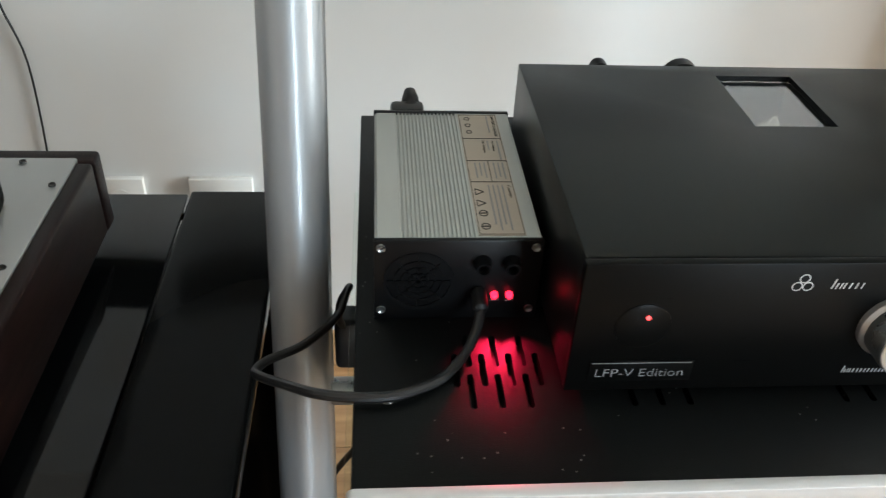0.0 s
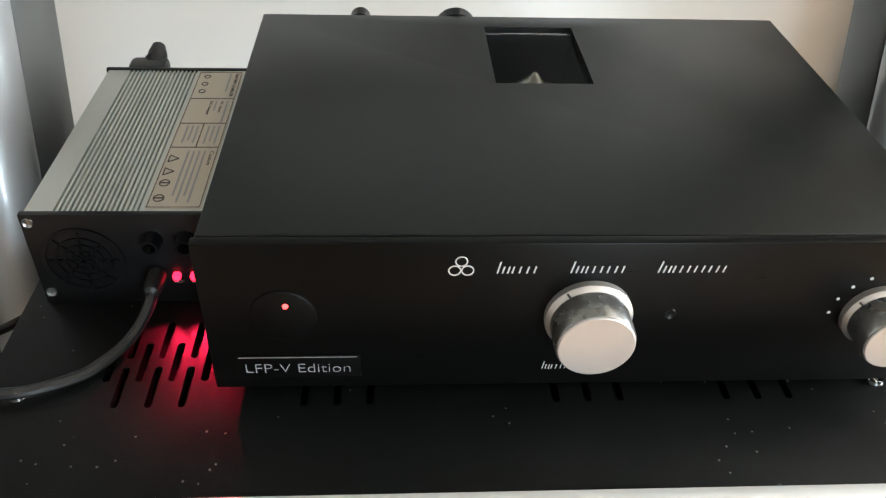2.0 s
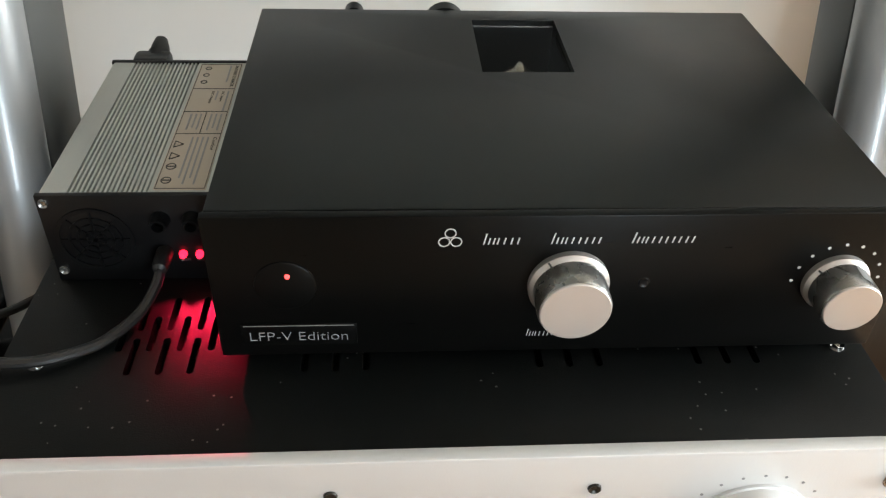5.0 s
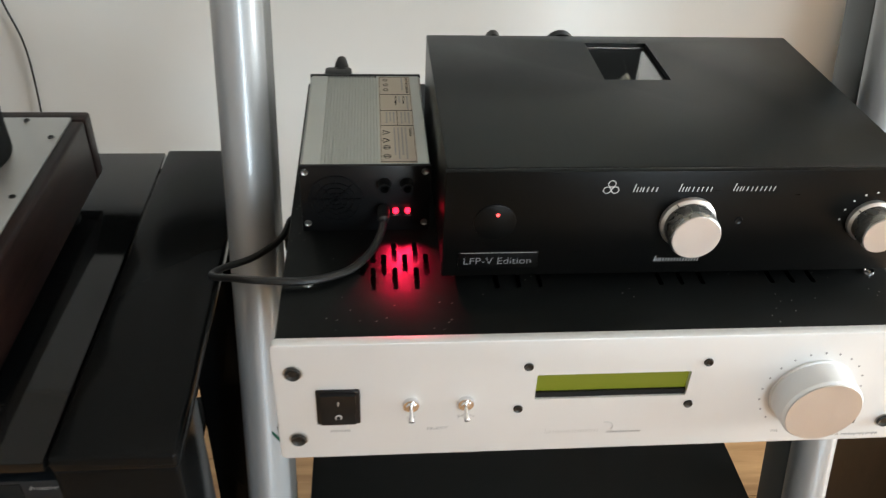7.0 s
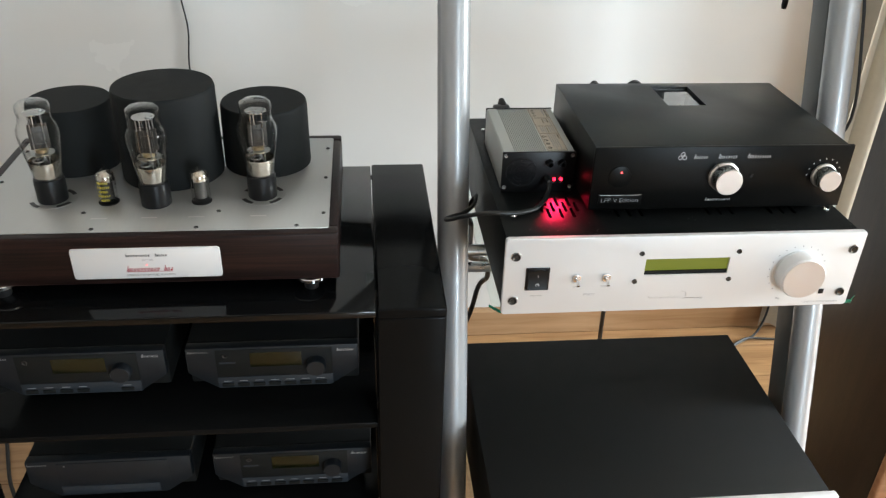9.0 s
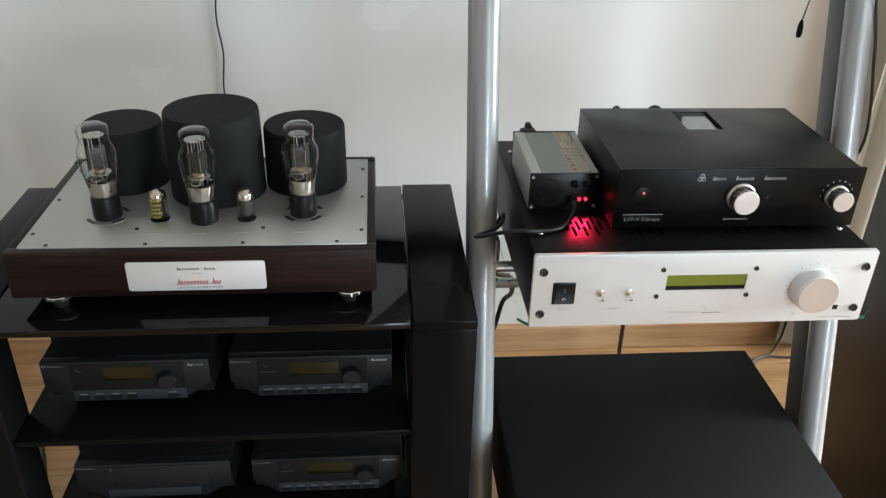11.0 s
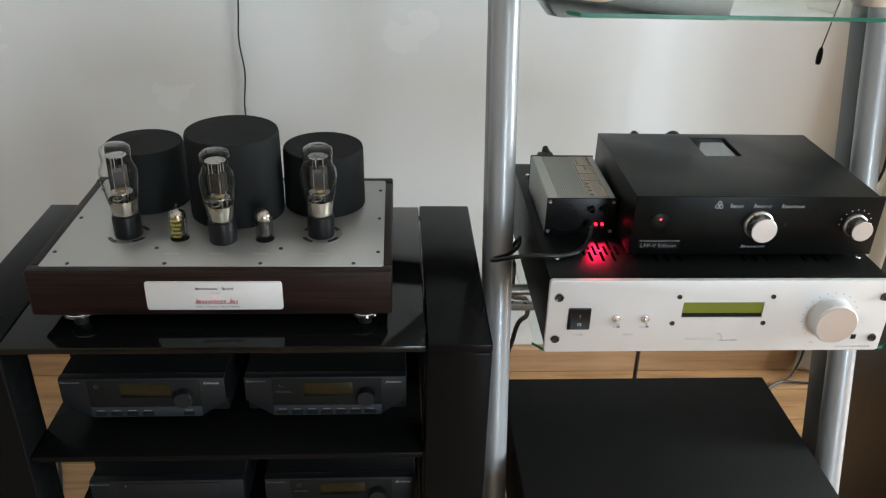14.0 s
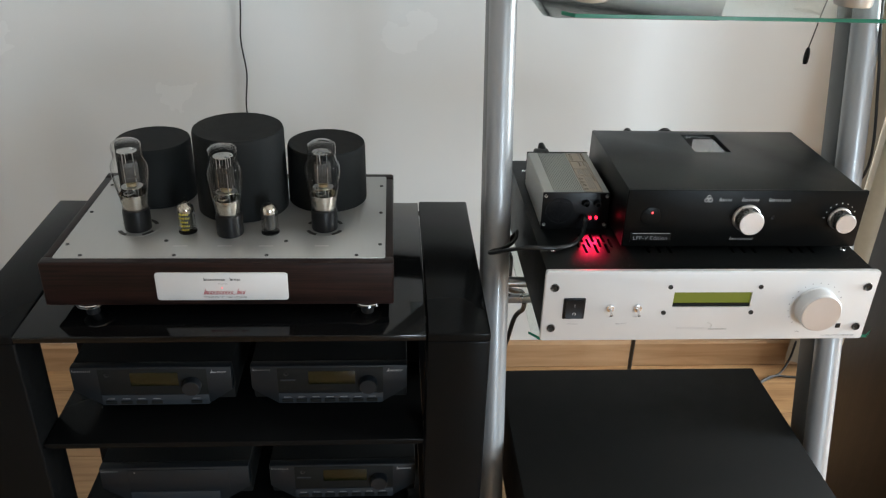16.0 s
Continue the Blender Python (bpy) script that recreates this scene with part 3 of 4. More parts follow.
part("end_plate", box(CX0 - 0.0005, CX1 + 0.0005, CY1 - 0.002, CY1 + 0.0015, CZ0 - 0.0008, CZ1 + 0.0005, 0.0008), "plastic", ch)
fan = part("fan_grille", lathe([(0.0175, 0), (0.0195, 0), (0.0195, 0.001), (0.0175, 0.001), (0.0175, 0)], (0.037, CY0 - 0.0015, 0.8720), "-y", 40), "plastic", ch, "round black fan grille")
for r in (0.005, 0.009, 0.013):
    part("grille_ring", lathe([(r - 0.0007, 0), (r + 0.0007, 0), (r + 0.0007, 0.0009), (r - 0.0007, 0.0009), (r - 0.0007, 0)], (0.037, CY0 - 0.0015, 0.8720), "-y", 32), "plastic", fan)
for k in range(4):
    bm = box(-0.018, 0.018, -0.0009, 0.0, -0.0006, 0.0006)
    bmesh.ops.transform(bm, matrix=Matrix.Translation((0.037, CY0 - 0.0015, 0.8720)) @ Matrix.Rotation(radians(45 * k), 4, "Y"), verts=bm.verts)
    part("grille_bar", bm, "plastic", fan)
for sx, sz in ((0.0165, 0.8945), (0.1000, 0.8945), (0.0165, 0.8520), (0.1000, 0.8520)):
    screw_head(ch, (sx, CY0 - 0.0015, sz), 0.0026, "-y", "silver_dark")
for kx in (0.0715, 0.0875):
    part("socket", lathe([(0.0026, 0.0030), (0.003, 0.0075), (0.0042, 0.0075), (0.0046, 0.002), (0.005, 0.0)], (kx, CY0 - 0.0015, 0.8845), "-y", 20), "plastic", ch)
for lx in (0.0795, 0.0880):
    part("led", lathe([(0.0021, 0), (0.0021, 0.0018), (0.0014, 0.0034), (0, 0.004)], (lx, CY0 - 0.0015, 0.8625), "-y", 16), "led", ch, "glowing red light")
text("LED1", 0.0026, on_front(0.0773, CY0 - 0.0016, 0.8575), ch, "grey_ink", 0.0048)
text("LED2", 0.0026, on_front(0.0858, CY0 - 0.0016, 0.8575), ch, "grey_ink", 0.0048)
LY0, LY1 = 0.131, 0.284
sticker = part("label", box(0.0675, 0.0995, LY0, LY1, CZ1 - 0.0002, CZ1 + 0.0002), "sticker", ch, "beige printed label with black warning text")


def on_label(x, y):
    """Words that run along the case towards the viewer."""
    return Matrix.Translation((x, y, CZ1 + 0.0003)) @ Matrix.Rotation(radians(-90), 4, "Z")


LT = LY1
text("BATTERY CHARGER", 0.0036, on_label(0.0945, LT - 0.003), sticker, "ink", 0.030)
text("AC Input", 0.003, on_label(0.0905, LT - 0.040), sticker, "ink", 0.014)
text("DC Output", 0.003, on_label(0.0830, LT - 0.040), sticker, "ink", 0.016)
text("Caution", 0.0036, on_label(0.0945, LT - 0.098), sticker, "ink", 0.014)
row = None
for y0, x0, n, w in ((LT - 0.003, 0.0905, 1, 0.024), (LT - 0.040, 0.0945, 1, 0.026), (LT - 0.040, 0.0868, 1, 0.012), (LT - 0.070, 0.0945, 3, 0.020), (LT - 0.070, 0.0805, 3, 0.019), (LT - 0.098, 0.0905, 4, 0.050)):
    for i in range(n):
        row = box(x0 - i * 0.0034, x0 - i * 0.0034 + 0.0011, y0 - w * (1 - 0.12 * (i % 2)), y0, CZ1 + 0.0002, CZ1 + 0.0004, bm=row)
part("fine_print", row, "grey_ink", sticker)
lines = None
for y in (LT - 0.0365, LT - 0.067, LT - 0.094):
    lines = box(0.0682, 0.0988, y - 0.0003, y + 0.0003, CZ1 + 0.0002, CZ1 + 0.0004, bm=lines)
lines = box(0.0840, 0.0846, LT - 0.094, LT - 0.067, CZ1 + 0.0002, CZ1 + 0.0004, bm=lines)
for x in (0.0682, 0.0985):
    lines = box(x, x + 0.0004, LY0 + 0.001, LT - 0.001, CZ1 + 0.0002, CZ1 + 0.0004, bm=lines)
for y in (LY0 + 0.001, LT - 0.001):
    lines = box(0.0682, 0.0988, y - 0.0002, y + 0.0002, CZ1 + 0.0002, CZ1 + 0.0004, bm=lines)
part("rule", lines, "ink", sticker)
for i, y in enumerate((LT - 0.101, LT - 0.114)):
    tri = None
    c = [(0.0765, y - 0.005), (0.0705, y - 0.0085), (0.0705, y - 0.0015)]
    for (ax, ay), (bx, by) in zip(c, c[1:] + c[:1]):
        tri = sweep([(ax, ay, CZ1 + 0.0003), (bx, by, CZ1 + 0.0003)], 0.00035, 4, 1, tri)
    part("warning_sign", tri, "ink", sticker)
for y in (LT - 0.130, LT - 0.144):
    part("round_sign", box(0.0703, 0.0767, y - 0.0004, y + 0.0004, CZ1 + 0.0002, CZ1 + 0.0005, bm=lathe([(0.0026, 0), (0.0033, 0), (0.0033, 0.0002), (0.0026, 0.0002), (0.0026, 0)], (0.0735, y, CZ1 + 0.0002), "z", 24)), "ink", sticker)
for i, y in enumerate((LT - 0.004, LT - 0.014, LT - 0.024)):
    part("approval_mark", lathe([(0.0018, 0), (0.0026, 0), (0.0026, 0.0002), (0.0018, 0.0002), (0.0018, 0)], (0.0745, y - 0.003, CZ1 + 0.0002), "z", 6 + i), "ink", sticker)
# the printed layout drawn down to the label's true size
sticker.scale, sticker.location = (0.8125, 0.928, 1), (0.00328, -0.0057, 0)
plug = part("mains_plug", box(0.024, 0.047, CY1 + 0.0015, CY1 + 0.016, 0.876, 0.8995, 0.003), "rubber", ch, "black rubber mains plug")
relief = lathe([(0.0075, 0), (0.0085, 0.003), (0.0065, 0.004), (0.008, 0.007), (0.006, 0.008), (0.0072, 0.011), (0.005, 0.012), (0.006, 0.015), (0.004, 0.022), (0, 0.022)], (0, 0, 0), "z", 20)
bmesh.ops.transform(relief, matrix=Matrix.Translation((0.038, CY1 + 0.008, 0.8905)) @ Matrix.Rotation(radians(-62), 4, "X"), verts=relief.verts)
part("strain_relief", relief, "rubber", plug)
for lx, aim in ((0.0795, 0.064), (0.0880, 0.102)):
    lamp = bpy.data.lights.new("led_light", "SPOT")
    lamp.energy, lamp.color, lamp.shadow_soft_size, lamp.spot_size, lamp.spot_blend = 0.42, (1.0, 0.015, 0.07), 0.0010, radians(66), 0.8
    new("led_light", lamp).matrix_world = look((lx, CY0 - 0.0068, 0.8625), (aim, 0.05, 0.826))

# low-voltage lead that loops round the rack's post
lead = thing("charger_lead", (0.03, 0.06, 0.8475), "thin black low-voltage lead looped beside the rack post", "cable")
part("wire", sweep([(0.0705, CY0 - 0.014, 0.8630), (0.0690, 0.106, 0.8580), (0.0630, 0.094, 0.8510), (0.0530, 0.081, 0.8480), (0.042, 0.071, 0.8478), (0.019, 0.061, 0.8495), (-0.012, 0.064, 0.8485), (-0.035, 0.088, 0.832), (-0.051, 0.110, 0.816), (-0.056, 0.121, 0.810), (-0.050, 0.134, 0.806), (-0.030, 0.152, 0.802), (-0.012, 0.182, 0.798), (-0.006, 0.205, 0.800), (-0.005, 0.222, 0.790), (-0.012, 0.230, 0.770), (-0.014, 0.245, 0.740), (-0.010, 0.262, 0.715)], 0.0028, 10), "rubber", lead)
part("plug", lathe([(0.0015, 0.0165), (0.0036, 0.015), (0.0044, 0.012), (0.0044, 0.001), (0.003, 0)], (0.0705, CY0 - 0.0015, 0.8640), "-y", 16), "rubber", lead, "round black plug")

# ---- black power supply box on the lower shelf ----
bx = thing("power_amplifier", (0.223, 0.11, 0.345), "large black steel amplifier with silver front on lower shelf", "amplifier")
part("case", box(-0.004, 0.4480, -0.068, 0.279, 0.357, 0.4925, 0.002), "matt_black", bx, "plain matt black case")
part("front_panel", box(-0.008, 0.4545, -0.080, -0.068, 0.352, 0.4935, 0.0015), "satin_white", bx, "satin silver front panel")
for fx, fy in ((0.04, -0.03), (0.41, -0.03), (0.04, 0.25), (0.41, 0.25)):
    part("foot", cyl((fx, fy, 0.345), 0.018, 0.0125, bev=0.002), "rubber", bx)

# ---- black rack with the valve amplifier ----
st = thing("black_stand", (-0.40, 0.24, FLOOR), "black lacquered stand with side panels and black glass shelves", "rack")
for x0, x1 in ((-0.1460, -0.0650), (-0.7375, -0.6565)):
    part("side_column", box(x0, x1, -0.008, 0.058, FLOOR + 0.002, 0.7510, 0.003, 3), "black_lacquer", st, "glossy black front column")
    part("side_column", box(x0, x1, 0.335, 0.387, FLOOR + 0.002, 0.7510, 0.003, 3), "black_lacquer", st)
    part("side_top", box(x0, x1, -0.010, 0.389, 0.7510, 0.7650, 0.003, 3), "black_lacquer", st, "glossy black top rail")
for z, y0 in ((0.764, -0.012), (0.586, -0.002), (0.408, -0.002), (0.20, -0.002)):
    part("shelf", box(-0.6555, -0.1475, y0, 0.385, z - 0.009, z, 0.0015), "black_gloss" if z > 0.7 else "black_lacquer", st, "black glass shelf")
for x in (-0.1440, -0.6530):
    for z in (0.759, 0.581, 0.403):
        for y in (0.045, 0.37):
            part("shelf_pin", cyl((x - 0.0035, y, z - 0.008), 0.004, 0.007, "x", 0.001), "screw", st)

amp = thing("valve_amplifier", (-0.414, 0.18, 0.764), "valve power amplifier with rosewood plinth and steel deck", "amplifier")
AX0, AX1, AY0, AY1 = -0.6255, -0.1885, 0.0305, 0.318
for nm, b2, mt in (("front_rail", box(AX0, AX1, AY0, AY0 + 0.018, 0.783, 0.8445, 0.003, 3), "rosewood"), ("rear_rail", box(AX0, AX1, AY1 - 0.018, AY1, 0.783, 0.8445, 0.003, 3), "rosewood"), ("side_rail", box(AX0 + 0.0005, AX0 + 0.018, AY0 + 0.0175, AY1 - 0.0175, 0.7835, 0.844, 0.003, 3), "rosewood_side"), ("side_rail", box(AX1 - 0.018, AX1 - 0.0005, AY0 + 0.0175, AY1 - 0.0175, 0.7835, 0.844, 0.003, 3), "rosewood_side")):
    part(nm, b2, mt, amp, "dark rosewood rail")
part("base_plate", box(AX0 + 0.01, AX1 - 0.01, AY0 + 0.01, AY1 - 0.01, 0.7835, 0.787), "matt_black", amp)
deck = part("deck", prism(rounded(-0.6115, -0.1995, 0.0425, 0.3040, 0.003, 3), "z", 0.8395, 0.8455, 0.0006), "steel", amp, "brushed steel top deck")
DZ = 0.8455
for sx in (-0.579, -0.464, -0.349, -0.236):
    for sy in (0.0485, 0.298):
        screw_head(amp, (sx, sy, DZ), 0.0026, "z", "screw", "deck_screw")
for sy in (0.078, 0.174, 0.267):
    for sx in (-0.604, -0.2065):
        screw_head(amp, (sx, sy, DZ), 0.0026, "z", "screw", "deck_screw")
for sx, sy in ((-0.483, 0.088), (-0.329, 0.087)):
    screw_head(amp, (sx, sy, DZ), 0.0028, "z", "screw", "deck_screw")
for sx in (-0.462, -0.406, -0.353, -0.282):
    part("engraving", box(sx - 0.009, sx + 0.009, 0.0730, 0.0755, DZ - 0.001, DZ + 0.00012), "silver", amp)
for fx in (-0.575, -0.223):
    for fy in (0.046, 0.29):
        part("foot", lathe([(0, 0.0140), (0.0175, 0.0140), (0.0188, 0.0150), (0.0188, 0.0188), (0.0180, 0.0195), (0, 0.0195)], (fx, fy, 0.764), "z", 36), "chrome", amp, "chrome foot disc")
        part("foot_pad", lathe([(0, 0), (0.0080, 0), (0.0085, 0.001), (0.0085, 0.0141), (0, 0.0141)], (fx, fy, 0.764), "z", 28), "rubber", amp, "black rubber pad")
npl = part("name_plate", prism(rounded(-0.4860, -0.3220, 0.7915, 0.8312, 0.004), "y", AY0 - 0.0015, AY0 + 0.001, 0.0005), "satin_white", amp, "brushed silver name plate")
NY = AY0 - 0.0016
bars("Mmmmmmmmmm  Mmmmm", -0.4260, 0.8200, 0.046, 0.0046, NY, npl, "ink", weight=0.2)
text("POWER", 0.0028, on_front(-0.4085, NY, 0.8145), npl, "grey_ink", 0.011)
bars("Mmmmmmmmmm Mmm", -0.4275, 0.8010, 0.052, 0.0072, NY, npl, "red_ink", slant=0.3, weight=0.2)
part("flourish", box(-0.4290, -0.377, NY - 0.0002, NY + 0.0004, 0.8002, 0.8006), "red_ink", npl)
text("STEREO POWER TUBE AMPLIFIER", 0.0032, on_front(-0.4280, NY, 0.7950), npl, "ink", 0.053)
part("power_light", cyl((-0.4045, NY, 0.8095), 0.0008, 0.0004, "-y", seg=10), "led_soft", npl)


def pot(x, y, r, z1):
    h = z1 - DZ
    return part("transformer_cover", lathe([(0, 0), (r, 0), (r * 1.005, 0.004), (r * 0.985, h - 0.005), (r * 0.965, h - 0.0008), (r * 0.95, h), (0, h)], (x, y, DZ), "z", 64), "pot", amp, "crackle black cylindrical transformer cover")


pot(-0.5265, 0.236, 0.0522, 0.9310)
pot(-0.4005, 0.203, 0.0625, 0.9610)
pot(-0.2838, 0.230, 0.0556, 0.9300)


def big_valve(x, y, turn):
    v = part("valve", lathe([(0.0, 0), (0.0170, 0), (0.0175, 0.002), (0.0175, 0.025), (0.0168, 0.0290), (0.0150, 0.0300), (0, 0.0300)], (x, y, DZ), "z", 36), "plastic", amp, "shouldered glass power valve on a black base")
    out = [(0.0152, 0.028), (0.0163, 0.034), (0.0182, 0.047), (0.0207, 0.062), (0.0229, 0.077), (0.0235, 0.085), (0.0228, 0.0915), (0.0205, 0.0965), (0.0187, 0.1000), (0.0181, 0.105), (0.0188, 0.1115), (0.0192, 0.1150), (0.0180, 0.1195), (0.0140, 0.1225), (0.0075, 0.1240), (0, 0.1244)]
    inn = [(max(r - 0.0006, 0), h - (0.0006 if h > 0.11 else 0)) for r, h in out]
    env = part("envelope", lathe(out + inn[::-1], (x, y, DZ), "z", 40), "valve_glass", v, "clear glass envelope", angle=80)
    env.visible_shadow = False
    part("getter", lathe([(0.0140, 0.029), (0.0152, 0.035), (0.0166, 0.0430), (0.0176, 0.0510), (0.0172, 0.0513), (0.0150, 0.037), (0.0136, 0.030)], (x, y, DZ), "z", 36), "getter", v, "silvered getter band")
    part("stem", lathe([(0.0080, 0), (0.0062, 0.008), (0.0048, 0.020), (0.0030, 0.026), (0, 0.027)], (x, y, DZ + 0.030), "z", 20), "anode", v)
    ring = part("getter_ring", lathe([(0.0046, 0), (0.0062, 0), (0.0062, 0.0014), (0.0046, 0.0014), (0.0046, 0)], (x - 0.003, y - 0.009, DZ + 0.053), "z", 24), "silver_dark", v)
    part("disc", cyl((x, y, DZ + 0.0600), 0.0135, 0.0006, seg=28), "silver_dark", v, "mica disc")
    part("cup", lathe([(0.004, 0), (0.0070, 0.001), (0.0072, 0.005), (0.0066, 0.0054), (0.0035, 0.002)], (x, y, DZ + 0.0605), "z", 20), "brass", v)
    for s in (-1, 1):
        an = box(-0.0105, 0.0105, s * 0.0045 - 0.0005, s * 0.0045 + 0.0005, 0.067, 0.094, 0.0003)
        for k in range(-2, 3):
            an = box(k * 0.0042 - 0.0003, k * 0.0042 + 0.0003, s * 0.0055 - 0.0007, s * 0.0055 + 0.0005, 0.067, 0.094, bm=an)
        for zz in (0.073, 0.087):
            an = box(-0.0108, 0.0108, s * 0.0053 - 0.0006, s * 0.0053 + 0.0006, zz - 0.0006, zz + 0.0006, bm=an)
        bmesh.ops.transform(an, matrix=Matrix.Translation((x, y, DZ)) @ Matrix.Rotation(radians(turn), 4, "Z"), verts=an.verts)
        part("anode", an, "anode", v, "grey metal anode plate")
    part("disc", cyl((x, y, DZ + 0.1090), 0.0125, 0.0005, seg=28), "silver_dark", v, "mica spacer")
    for k in range(4):
        a = radians(turn + 90 * k + 40)
        part("support_rod", cyl((x + 0.0092 * math.cos(a), y + 0.0092 * math.sin(a), DZ + 0.036), 0.0006, 0.074, seg=6), "silver_dark", v)
    part("spring_bar", cyl((x, y, DZ + 0.078), 0.0008, 0.030, seg=8), "plastic", v)
    for k in range(3):
        a = radians(turn + 120 * k)
        part("hook", cyl((x + 0.006 * math.cos(a), y + 0.006 * math.sin(a), DZ + 0.094), 0.0004, 0.015, seg=6), "silver", v)
    return v


big_valve(-0.5280, 0.1265, 20)
big_valve(-0.4045, 0.1110, -10)
big_valve(-0.2815, 0.1275, 10)
for sx, sy in ((-0.5280, 0.1265), (-0.2815, 0.1275)):
    sock = part("socket_ring", lathe([(0.0205, 0), (0.0275, 0), (0.0275, 0.0004), (0.0205, 0.0004), (0.0205, 0)], (sx, sy, DZ), "z", 40), "steel", amp)
    for k in range(4):
        a = radians(45 + 90 * k)
        bm = prism([((0.0215 if i < 5 else 0.0265) * math.cos(a + radians((-20 + 10 * i) if i < 5 else (20 - 10 * (i - 5)))), (0.0215 if i < 5 else 0.0265) * math.sin(a + radians((-20 + 10 * i) if i < 5 else (20 - 10 * (i - 5))))) for i in range(10)], "z", DZ + 0.0003, DZ + 0.0007)
        bmesh.ops.translate(bm, vec=(sx, sy, 0), verts=bm.verts)
        part("slot", bm, "screw", sock)


def small_valve(x, y, lettered):
    out = [(0.0090, 0.0005), (0.0112, 0.002), (0.0112, 0.0325), (0.0106, 0.0365), (0.0082, 0.0398), (0.0042, 0.0416), (0.0020, 0.0430), (0.0014, 0.0475), (0, 0.0490)]
    inn = [(max(r - 0.0006, 0), h - 0.0006) for r, h in out[1:]]
    v = part("small_valve", lathe(out + inn[::-1], (x, y, DZ), "z", 32), "valve_glass", amp, "small glass signal valve", angle=80)
    v.visible_shadow = False
    part("anode", cyl((x, y, DZ + 0.006), 0.0075, 0.022, seg=20), "anode", v)
    part("getter", lathe([(0.0104, 0.0290), (0.0104, 0.0320), (0.0098, 0.0358), (0.0076, 0.0388), (0.0038, 0.0405), (0, 0.0410), (0, 0.0404), (0.0036, 0.0400), (0.0072, 0.0383), (0.0094, 0.0355), (0.0100, 0.0318), (0.0100, 0.0290)], (x, y, DZ), "z", 28), "getter", v)
    part("pin_base", cyl((x, y, DZ), 0.0120, 0.0012, seg=28), "plastic", v)
    if lettered:
        bm = None
        for k, (z, w) in enumerate(((0.029, 70), (0.0235, 80), (0.018, 60), (0.0125, 85), (0.007, 55))):
            for s in range(int(w / 11)):
                a = radians(-90 - w / 2 + s * 11 + 3)
                t = box(-0.0005, 0.0005, -0.0002, 0.0002, -0.0012, 0.0012)
                bmesh.ops.transform(t, matrix=Matrix.Translation((x + 0.0115 * math.cos(a), y + 0.0115 * math.sin(a), DZ + z)) @ Matrix.Rotation(a + radians(90), 4, "Z"), verts=t.verts)
                bm = join(bm, t)
        part("printing", bm, "yellow_ink", v, "yellow printing")
    return v


small_valve(-0.4610, 0.1165, True)
small_valve(-0.3525, 0.1145, False)

# ---- slate-grey half-width units ----


def half_unit(x, y, z, kind):
    lab = {"tuner": "slate-grey half-width hi-fi unit with display, knob and buttons", "player": "slate-grey half-width unit with seven buttons and dark display", "plain": "slate-grey half-width unit with plain panel and strip"}[kind]
    u = thing("hifi_unit", (x + 0.1075, y + 0.17, z), lab, "hi-fi unit", "half-width hi-fi units")
    w, h, f = 0.2135, 0.064, 0.026
    z0 = z + f
    part("case", box(x, x + w, y + 0.014, y + 0.34, z0, z0 + h, 0.003), "matt_black", u, "black die-cast case")
    fr = part("fascia", prism([(x, z0 + 0.026), (x + 0.036, z0), (x + w - 0.036, z0), (x + w, z0 + 0.026), (x + w, z0 + h), (x, z0 + h)], "y", y, y + 0.014, 0.002), "slate", u, "slate-grey fascia")
    for fx in (x + 0.03, x + w - 0.03):
        for fy in (y + 0.075, y + 0.29):
            part("foot", cyl((fx, fy, z), 0.009, f + 0.001, bev=0.002), "rubber", u)
    bars("Mmmmm", x + 0.003, z0 + h - 0.0075, 0.026, 0.0042, y, fr, "grey_ink", name="brand_mark")
    if kind == "plain":
        part("panel", box(x + 0.040, x + w - 0.030, y - 0.0012, y + 0.002, z0 + 0.020, z0 + h - 0.004, 0.0008), "slate", fr)
        part("strip", box(x + 0.040, x + w - 0.045, y - 0.0015, y + 0.002, z0 + 0.004, z0 + 0.0185, 0.0006), "slate_light", fr, "lighter grey strip")
        part("led", cyl((x + 0.05, y - 0.0012, z0 + h - 0.008), 0.001, 0.0006, "-y", seg=10), "silver_dark", fr)
        return u
    bars("Mmmmmmmm", x + w - 0.028, z0 + h - 0.010, 0.021, 0.0050, y, fr, "white_ink", slant=0.5)
    part("panel", box(x + 0.036, x + w - 0.033, y - 0.0008, y + 0.002, z0 + 0.019, z0 + h - 0.003, 0.0006), "matt_black", fr)
    part("display", box(x + 0.078, x + 0.142, y - 0.0012, y + 0.001, z0 + 0.034, z0 + 0.056, 0.0004), "lcd_dark", fr, "unlit green display")
    part("strip", box(x + 0.036, x + w - 0.033, y - 0.0010, y + 0.002, z0 + 0.002, z0 + 0.0185, 0.0005), "slate_light", fr, "lighter grey button strip")
    k = part("knob", lathe([(0.0125, 0), (0.0122, 0.010), (0.0112, 0.0115), (0, 0.0115)], (x + 0.160, y - 0.0008, z0 + 0.036), "-y", 32), "slate", fr)
    part("socket", lathe([(0.0018, 0.0003), (0.0030, 0.0008), (0.0034, 0)], (x + 0.048, y - 0.0008, z0 + 0.052), "-y", 16), "screw", fr)
    n = (4, 1) if kind == "tuner" else (7, 0)
    xs = [x + 0.048 + i * (0.0205 if n[1] else 0.0195) for i in range(n[0])] + ([x + 0.163] if n[1] else [])
    for bxx in xs:
        part("button", box(bxx - 0.0075, bxx + 0.0075, y - 0.0028, y + 0.001, z0 + 0.0045, z0 + 0.0095, 0.0008), "matt_black", fr)
        part("print", box(bxx - 0.005, bxx + 0.005, y - 0.0011, y + 0.0005, z0 + 0.0120, z0 + 0.0128), "grey_ink", fr)
